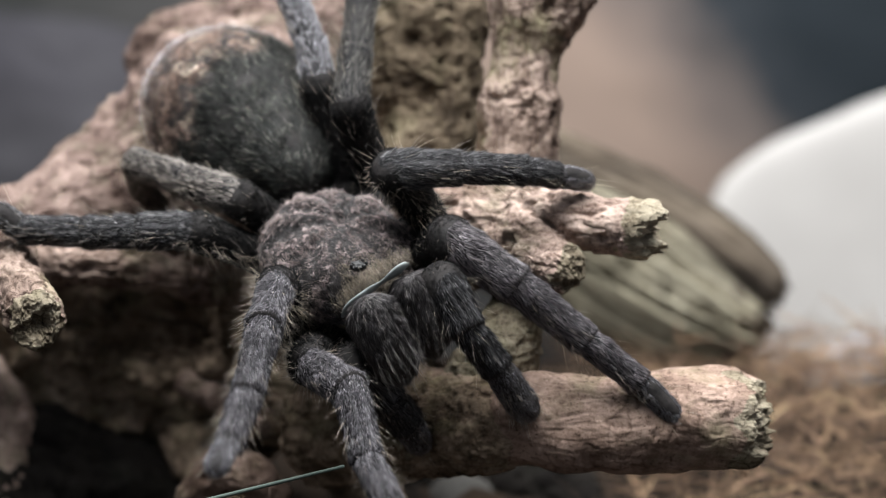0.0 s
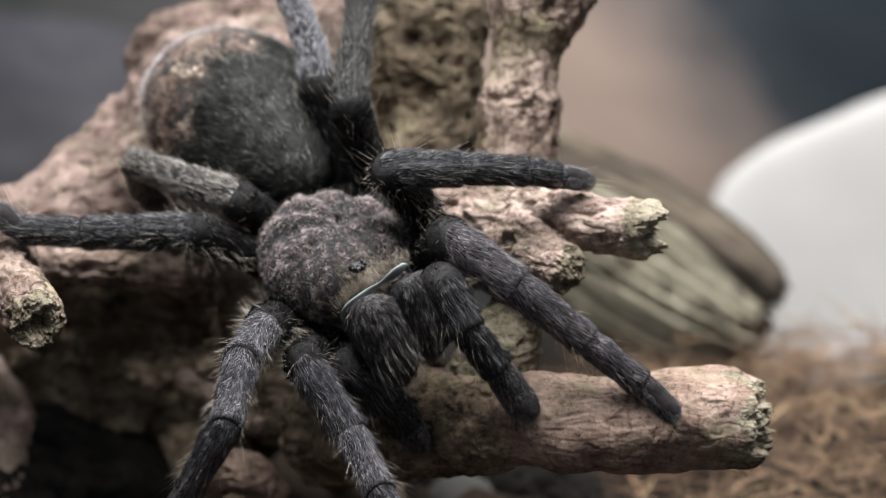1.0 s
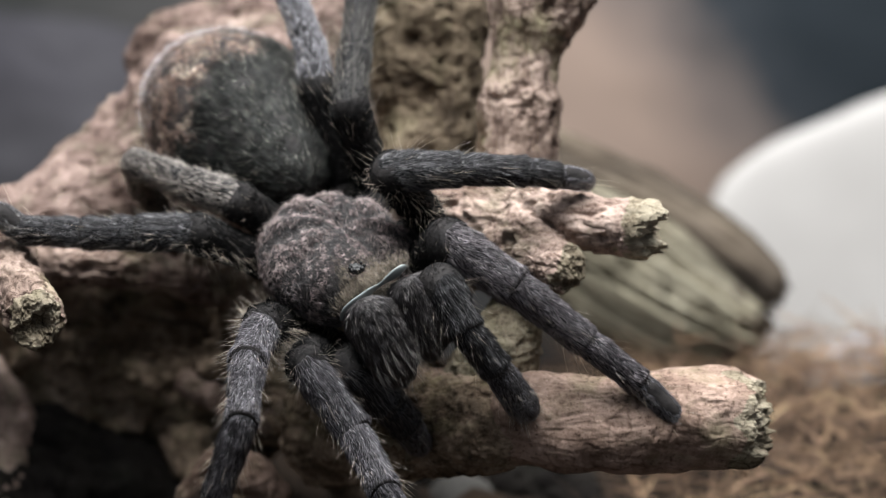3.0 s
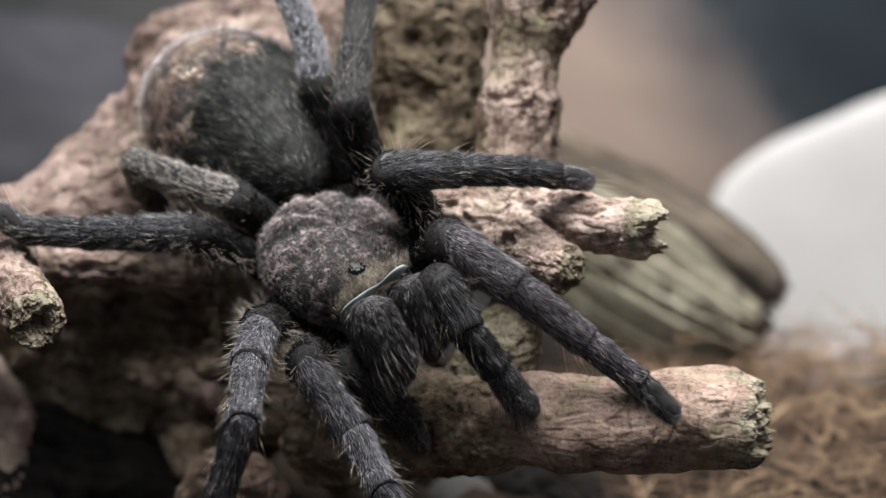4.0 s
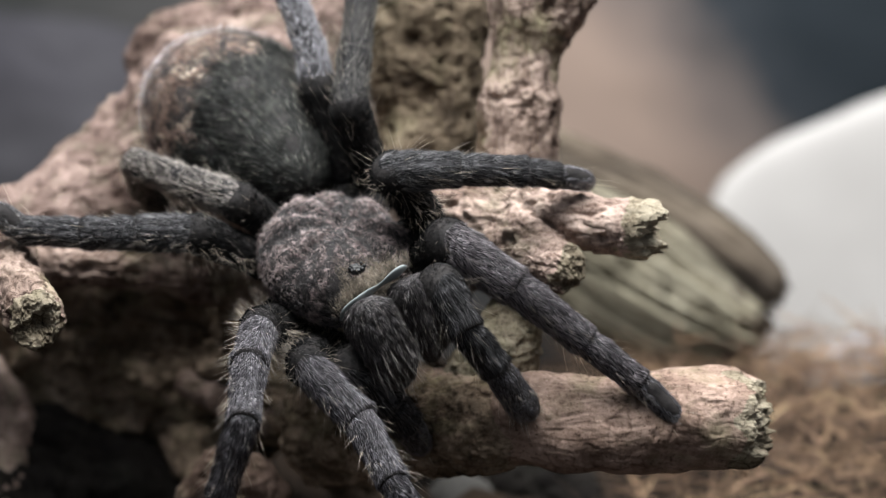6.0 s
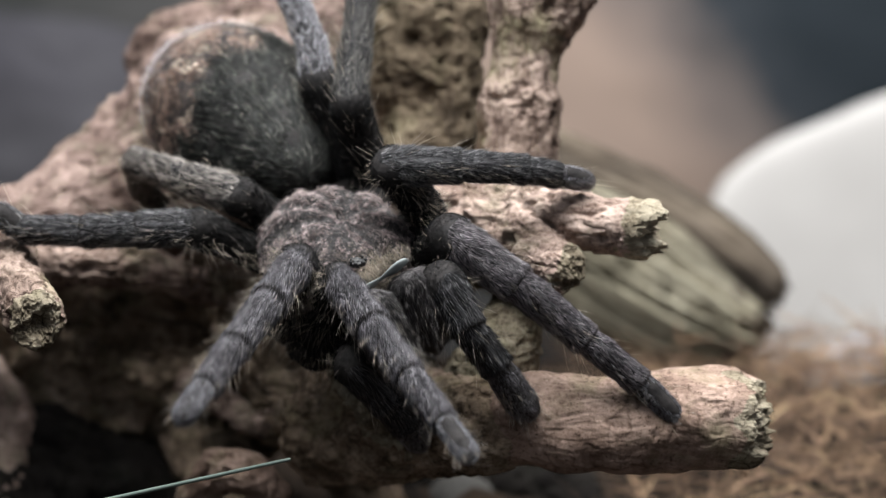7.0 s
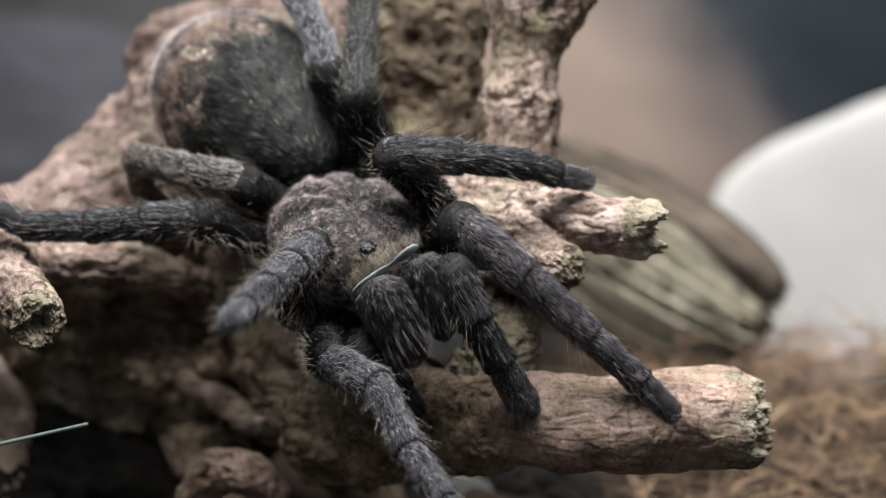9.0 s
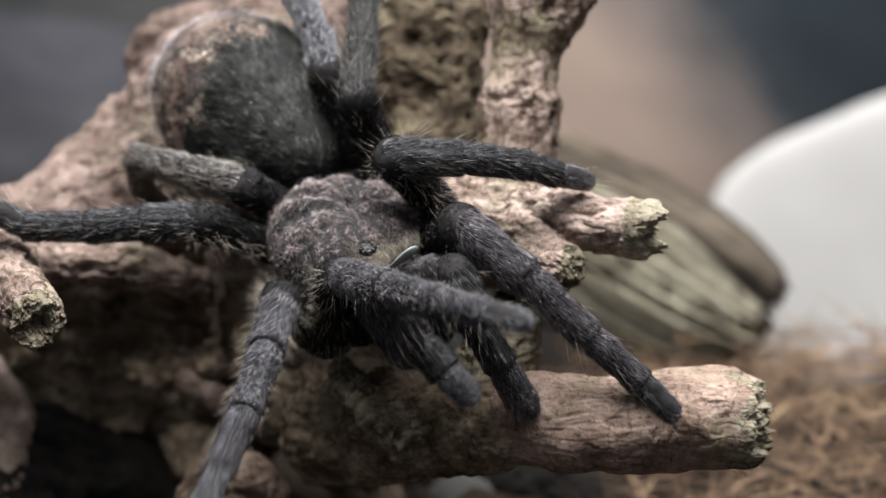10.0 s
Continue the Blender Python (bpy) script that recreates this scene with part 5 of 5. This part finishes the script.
    free_second = [
        (0, (-0.0276, 0.0125, -0.0160), (-0.0278, -0.0040, -0.0055), (-0.0287, -0.0169, -0.0093), (-0.0302, -0.0286, -0.0168), (-0.0318, -0.0397, -0.0211), (-0.0329, -0.0486, -0.0221)),
        (0.1, (-0.0276, 0.0124, -0.0160), (-0.0280, -0.0043, -0.0060), (-0.0295, -0.0172, -0.0097), (-0.0311, -0.0305, -0.0135), (-0.0325, -0.0420, -0.0167), (-0.0335, -0.0506, -0.0191)),
        (0.2, (-0.0277, 0.0124, -0.0160), (-0.0283, -0.0046, -0.0065), (-0.0298, -0.0176, -0.0097), (-0.0314, -0.0311, -0.0131), (-0.0328, -0.0426, -0.0159), (-0.0338, -0.0513, -0.0181)),
        (0.3, (-0.0277, 0.0124, -0.0160), (-0.0282, -0.0050, -0.0073), (-0.0302, -0.0179, -0.0109), (-0.0323, -0.0312, -0.0146), (-0.0342, -0.0426, -0.0177), (-0.0355, -0.0512, -0.0201)),
        (0.4, (-0.0277, 0.0124, -0.0160), (-0.0283, -0.0053, -0.0080), (-0.0308, -0.0180, -0.0120), (-0.0334, -0.0311, -0.0162), (-0.0356, -0.0424, -0.0197), (-0.0373, -0.0508, -0.0224)),
        (0.5, (-0.0278, 0.0124, -0.0161), (-0.0289, -0.0055, -0.0086), (-0.0319, -0.0179, -0.0132), (-0.0349, -0.0306, -0.0180), (-0.0376, -0.0416, -0.0222), (-0.0395, -0.0498, -0.0253)),
        (0.6, (-0.0278, 0.0124, -0.0161), (-0.0297, -0.0058, -0.0093), (-0.0332, -0.0178, -0.0143), (-0.0370, -0.0302, -0.0195), (-0.0402, -0.0409, -0.0240), (-0.0426, -0.0489, -0.0273)),
        (0.8, (-0.0278, 0.0124, -0.0161), (-0.0296, -0.0064, -0.0112), (-0.0286, -0.0197, -0.0131), (-0.0332, -0.0316, -0.0188), (-0.0386, -0.0401, -0.0254), (-0.0427, -0.0466, -0.0300)),
        (1, (-0.0278, 0.0124, -0.0162), (-0.0296, -0.0065, -0.0119), (-0.0321, -0.0196, -0.0141), (-0.0334, -0.0317, -0.0211), (-0.0395, -0.0315, -0.0314), (-0.0441, -0.0307, -0.0391)),
        (1.5, (-0.0279, 0.0124, -0.0164), (-0.0298, -0.0065, -0.0119), (-0.0316, -0.0197, -0.0143), (-0.0320, -0.0321, -0.0206), (-0.0371, -0.0339, -0.0313), (-0.0408, -0.0334, -0.0395)),
        (2.5, (-0.0279, 0.0124, -0.0164), (-0.0301, -0.0065, -0.0119), (-0.0313, -0.0197, -0.0143), (-0.0310, -0.0323, -0.0203), (-0.0352, -0.0344, -0.0313), (-0.0384, -0.0340, -0.0397)),
        (4, (-0.0279, 0.0123, -0.0165), (-0.0305, -0.0065, -0.0123), (-0.0309, -0.0198, -0.0148), (-0.0305, -0.0327, -0.0202), (-0.0344, -0.0341, -0.0315), (-0.0373, -0.0334, -0.0400)),
        (6.2, (-0.0279, 0.0123, -0.0165), (-0.0306, -0.0065, -0.0124), (-0.0309, -0.0198, -0.0148), (-0.0305, -0.0327, -0.0202), (-0.0343, -0.0340, -0.0315), (-0.0370, -0.0333, -0.0401)),
        (6.8, (-0.0279, 0.0124, -0.0163), (-0.0304, -0.0064, -0.0120), (-0.0309, -0.0197, -0.0146), (-0.0310, -0.0326, -0.0199), (-0.0352, -0.0335, -0.0311), (-0.0382, -0.0327, -0.0396)),
        (6.9, (-0.0278, 0.0125, -0.0159), (-0.0278, -0.0053, -0.0079), (-0.0299, -0.0180, -0.0121), (-0.0320, -0.0311, -0.0164), (-0.0339, -0.0424, -0.0201), (-0.0353, -0.0509, -0.0228)),
        (7, (-0.0277, 0.0126, -0.0154), (-0.0244, -0.0013, -0.0021), (-0.0282, -0.0137, -0.0058), (-0.0321, -0.0266, -0.0096), (-0.0354, -0.0377, -0.0129), (-0.0379, -0.0460, -0.0153)),
        (7.1, (-0.0276, 0.0127, -0.0150), (-0.0248, -0.0008, -0.0012), (-0.0268, -0.0138, -0.0044), (-0.0289, -0.0272, -0.0077), (-0.0307, -0.0387, -0.0105), (-0.0320, -0.0474, -0.0126)),
        (7.2, (-0.0275, 0.0127, -0.0147), (-0.0250, -0.0008, -0.0009), (-0.0261, -0.0140, -0.0039), (-0.0272, -0.0275, -0.0071), (-0.0282, -0.0392, -0.0098), (-0.0289, -0.0479, -0.0118)),
        (7.3, (-0.0274, 0.0128, -0.0143), (-0.0249, -0.0001, 0.0001), (-0.0259, -0.0134, -0.0020), (-0.0269, -0.0271, -0.0042), (-0.0277, -0.0390, -0.0060), (-0.0284, -0.0478, -0.0074)),
        (7.4, (-0.0272, 0.0129, -0.0140), (-0.0246, 0.0008, 0.0011), (-0.0263, -0.0125, -0.0000), (-0.0281, -0.0264, -0.0012), (-0.0296, -0.0382, -0.0021), (-0.0308, -0.0471, -0.0029)),
        (7.5, (-0.0271, 0.0129, -0.0137), (-0.0244, 0.0012, 0.0016), (-0.0266, -0.0121, 0.0009), (-0.0288, -0.0259, -0.0003), (-0.0308, -0.0377, -0.0011), (-0.0323, -0.0466, -0.0017)),
        (7.6, (-0.0270, 0.0129, -0.0136), (-0.0244, 0.0009, 0.0015), (-0.0274, -0.0121, -0.0004), (-0.0306, -0.0256, -0.0023), (-0.0333, -0.0372, -0.0039), (-0.0354, -0.0458, -0.0052)),
        (7.7, (-0.0270, 0.0130, -0.0136), (-0.0252, -0.0007, 0.0002), (-0.0284, -0.0134, -0.0028), (-0.0317, -0.0266, -0.0060), (-0.0346, -0.0380, -0.0088), (-0.0367, -0.0464, -0.0109)),
        (7.8, (-0.0269, 0.0130, -0.0135), (-0.0263, -0.0019, -0.0010), (-0.0298, -0.0137, -0.0064), (-0.0334, -0.0260, -0.0122), (-0.0365, -0.0365, -0.0171), (-0.0389, -0.0443, -0.0208)),
        (7.9, (-0.0269, 0.0130, -0.0135), (-0.0274, -0.0029, -0.0022), (-0.0307, -0.0145, -0.0082), (-0.0340, -0.0266, -0.0145), (-0.0369, -0.0369, -0.0199), (-0.0391, -0.0446, -0.0240)),
        (8, (-0.0269, 0.0130, -0.0134), (-0.0282, -0.0037, -0.0035), (-0.0312, -0.0149, -0.0104), (-0.0343, -0.0266, -0.0175), (-0.0369, -0.0365, -0.0237), (-0.0389, -0.0440, -0.0283)),
        (8.1, (-0.0268, 0.0130, -0.0133), (-0.0289, -0.0047, -0.0055), (-0.0311, -0.0163, -0.0121), (-0.0334, -0.0283, -0.0189), (-0.0353, -0.0385, -0.0248), (-0.0367, -0.0463, -0.0292)),
        (8.2, (-0.0267, 0.0130, -0.0133), (-0.0293, -0.0052, -0.0068), (-0.0310, -0.0154, -0.0154), (-0.0329, -0.0265, -0.0237), (-0.0350, -0.0365, -0.0300), (-0.0370, -0.0414, -0.0372)),
        (8.35, (-0.0266, 0.0130, -0.0132), (-0.0293, -0.0055, -0.0077), (-0.0304, -0.0158, -0.0162), (-0.0320, -0.0270, -0.0244), (-0.0333, -0.0368, -0.0312), (-0.0347, -0.0413, -0.0389)),
        (8.5, (-0.0265, 0.0131, -0.0131), (-0.0292, -0.0057, -0.0086), (-0.0300, -0.0161, -0.0171), (-0.0311, -0.0277, -0.0248), (-0.0318, -0.0377, -0.0315), (-0.0325, -0.0421, -0.0393)),
        (8.6, (-0.0264, 0.0131, -0.0131), (-0.0270, -0.0045, -0.0047), (-0.0281, -0.0164, -0.0110), (-0.0292, -0.0288, -0.0175), (-0.0301, -0.0395, -0.0230), (-0.0307, -0.0474, -0.0270)),
        (8.7, (-0.0263, 0.0131, -0.0131), (-0.0251, -0.0028, -0.0017), (-0.0271, -0.0146, -0.0079), (-0.0291, -0.0269, -0.0144), (-0.0309, -0.0374, -0.0198), (-0.0322, -0.0453, -0.0239)),
        (8.8, (-0.0262, 0.0131, -0.0130), (-0.0234, -0.0013, -0.0001), (-0.0257, -0.0141, -0.0037), (-0.0280, -0.0274, -0.0074), (-0.0299, -0.0388, -0.0105), (-0.0314, -0.0474, -0.0128)),
        (8.9, (-0.0261, 0.0131, -0.0130), (-0.0228, -0.0008, 0.0003), (-0.0252, -0.0139, -0.0022), (-0.0276, -0.0274, -0.0048), (-0.0297, -0.0390, -0.0070), (-0.0313, -0.0477, -0.0087)),
        (9, (-0.0260, 0.0131, -0.0130), (-0.0221, -0.0007, 0.0003), (-0.0244, -0.0140, 0.0000), (-0.0268, -0.0278, -0.0001), (-0.0289, -0.0396, -0.0003), (-0.0304, -0.0485, -0.0003)),
        (9.1, (-0.0260, 0.0131, -0.0131), (-0.0218, -0.0013, -0.0006), (-0.0251, -0.0144, -0.0003), (-0.0285, -0.0280, -0.0000), (-0.0314, -0.0397, 0.0003), (-0.0335, -0.0484, 0.0005)),
        (9.2, (-0.0260, 0.0131, -0.0131), (-0.0245, -0.0036, -0.0030), (-0.0295, -0.0156, -0.0065), (-0.0346, -0.0282, -0.0101), (-0.0390, -0.0388, -0.0133), (-0.0424, -0.0469, -0.0157)),
        (9.3, (-0.0260, 0.0130, -0.0132), (-0.0268, -0.0050, -0.0058), (-0.0323, -0.0163, -0.0106), (-0.0379, -0.0281, -0.0157), (-0.0428, -0.0382, -0.0201), (-0.0465, -0.0457, -0.0233)),
        (9.4, (-0.0260, 0.0130, -0.0132), (-0.0282, -0.0057, -0.0083), (-0.0332, -0.0170, -0.0139), (-0.0383, -0.0286, -0.0197), (-0.0427, -0.0386, -0.0247), (-0.0460, -0.0461, -0.0284)),
        (9.5, (-0.0260, 0.0130, -0.0133), (-0.0291, -0.0058, -0.0094), (-0.0313, -0.0184, -0.0136), (-0.0334, -0.0307, -0.0201), (-0.0379, -0.0402, -0.0257), (-0.0421, -0.0476, -0.0287)),
        (9.6, (-0.0260, 0.0130, -0.0133), (-0.0295, -0.0059, -0.0103), (-0.0310, -0.0186, -0.0144), (-0.0316, -0.0305, -0.0219), (-0.0362, -0.0396, -0.0281), (-0.0407, -0.0428, -0.0352)),
        (9.8, (-0.0260, 0.0130, -0.0133), (-0.0297, -0.0059, -0.0107), (-0.0311, -0.0184, -0.0155), (-0.0313, -0.0303, -0.0228), (-0.0334, -0.0411, -0.0275), (-0.0362, -0.0456, -0.0349)),
        (9.9, (-0.0260, 0.0130, -0.0133), (-0.0291, -0.0060, -0.0102), (-0.0306, -0.0187, -0.0144), (-0.0312, -0.0320, -0.0187), (-0.0347, -0.0310, -0.0301), (-0.0372, -0.0299, -0.0387)),
        (10, (-0.0260, 0.0130, -0.0133), (-0.0271, -0.0058, -0.0078), (-0.0283, -0.0181, -0.0127), (-0.0304, -0.0296, -0.0188), (-0.0328, -0.0389, -0.0240), (-0.0348, -0.0459, -0.0282)),
    ]
    free_palp = [
        (0, (-0.0169, 0.0081, -0.0195), (-0.0152, -0.0058, -0.0195), (-0.0091, -0.0038, -0.0259), (-0.0061, -0.0015, -0.0305), (-0.0035, 0.0020, -0.0360)),
        (6.8, (-0.0172, 0.0081, -0.0198), (-0.0152, -0.0058, -0.0195), (-0.0091, -0.0038, -0.0259), (-0.0061, -0.0015, -0.0305), (-0.0035, 0.0020, -0.0360)),
        (7, (-0.0170, 0.0083, -0.0189), (-0.0149, -0.0056, -0.0191), (-0.0091, -0.0039, -0.0258), (-0.0062, -0.0015, -0.0305), (-0.0038, 0.0024, -0.0357)),
        (7.5, (-0.0164, 0.0086, -0.0172), (-0.0142, -0.0052, -0.0182), (-0.0091, -0.0037, -0.0255), (-0.0064, -0.0011, -0.0302), (-0.0041, 0.0032, -0.0352)),
        (8.5, (-0.0158, 0.0087, -0.0166), (-0.0137, -0.0051, -0.0178), (-0.0086, -0.0031, -0.0249), (-0.0061, -0.0002, -0.0295), (-0.0041, 0.0045, -0.0343)),
        (9.4, (-0.0153, 0.0087, -0.0168), (-0.0133, -0.0051, -0.0174), (-0.0081, -0.0022, -0.0242), (-0.0057, 0.0005, -0.0289), (-0.0038, 0.0046, -0.0343)),
        (9.6, (-0.0153, 0.0087, -0.0168), (-0.0123, -0.0049, -0.0153), (-0.0079, -0.0106, -0.0206), (-0.0050, -0.0106, -0.0258), (-0.0032, -0.0063, -0.0310)),
        (9.7, (-0.0153, 0.0087, -0.0168), (-0.0109, -0.0041, -0.0131), (-0.0070, -0.0098, -0.0188), (-0.0049, -0.0104, -0.0244), (-0.0041, -0.0068, -0.0304)),
        (9.8, (-0.0153, 0.0087, -0.0168), (-0.0104, -0.0035, -0.0118), (-0.0062, -0.0097, -0.0168), (-0.0036, -0.0119, -0.0218), (-0.0007, -0.0140, -0.0278)),
        (9.9, (-0.0153, 0.0087, -0.0168), (-0.0100, -0.0030, -0.0112), (-0.0054, -0.0095, -0.0154), (-0.0021, -0.0116, -0.0200), (0.0016, -0.0136, -0.0256)),
        (10, (-0.0153, 0.0087, -0.0168), (-0.0098, -0.0026, -0.0107), (-0.0038, -0.0083, -0.0144), (0.0003, -0.0101, -0.0185), (0.0052, -0.0118, -0.0234)),
    ]
    for leg, rows in ((FRONT, free_front), (SECOND, free_second), (PALP, free_palp)):
        key(leg, [(t, joints) for t, *joints in rows])
    # the stick darts in from below: its tip, and a place further down it
    stick = [
        (0, (-0.0161, -0.0172, -0.0326), (-0.0364, -0.0182, -0.0375)),
        (0.04, (-0.0161, -0.0172, -0.0326), (-0.0364, -0.0182, -0.0375)),
        (0.1, (-0.0317, -0.0198, -0.0448), (-0.0520, -0.0207, -0.0493)),
        (0.3, (-0.0447, -0.0213, -0.0520), (-0.0650, -0.0222, -0.0565)),
        (6.8, (-0.0447, -0.0213, -0.0520), (-0.0650, -0.0222, -0.0565)),
        (6.9, (-0.0373, -0.0198, -0.0448), (-0.0613, -0.0208, -0.0497)),
        (7.0, (-0.0248, -0.0169, -0.0314), (-0.0530, -0.0182, -0.0375)),
        (7.1, (-0.0419, -0.0199, -0.0457), (-0.0668, -0.0211, -0.0511)),
        (7.3, (-0.0631, -0.0221, -0.0556), (-0.0834, -0.0228, -0.0592)),
        (8.6, (-0.0668, -0.0217, -0.0538), (-0.0853, -0.0223, -0.0570)),
        (8.75, (-0.0613, -0.0186, -0.0393), (-0.0779, -0.0191, -0.0416)),
        (8.8, (-0.0580, -0.0178, -0.0356), (-0.0723, -0.0182, -0.0375)),
        (8.9, (-0.0568, -0.0181, -0.0368), (-0.0654, -0.0184, -0.0384)),
        (9.0, (-0.0580, -0.0157, -0.0258), (-0.0723, -0.0164, -0.0290)),
        (9.1, (-0.0535, -0.0163, -0.0284), (-0.0723, -0.0169, -0.0314)),
        (9.2, (-0.0541, -0.0141, -0.0181), (-0.0668, -0.0147, -0.0210)),
        (9.3, (-0.0557, -0.0170, -0.0317), (-0.0723, -0.0176, -0.0347)),
        (9.4, (-0.0604, -0.0161, -0.0276), (-0.0723, -0.0167, -0.0303)),
        (9.5, (-0.0597, -0.0145, -0.0200), (-0.0668, -0.0148, -0.0216)),
        (9.6, (-0.0687, -0.0186, -0.0393), (-0.0816, -0.0192, -0.0421)),
        (9.75, (-0.0723, -0.0221, -0.0556), (-0.0862, -0.0226, -0.0583)),
        (10, (-0.0723, -0.0221, -0.0556), (-0.0862, -0.0226, -0.0583)),
    ]
    walk(STICK, [(t, Matrix.Translation(tip) @ (Vector(tip) - Vector(low)).to_track_quat("X", "Z").to_matrix().to_4x4()) for t, tip, low in stick])


motions()
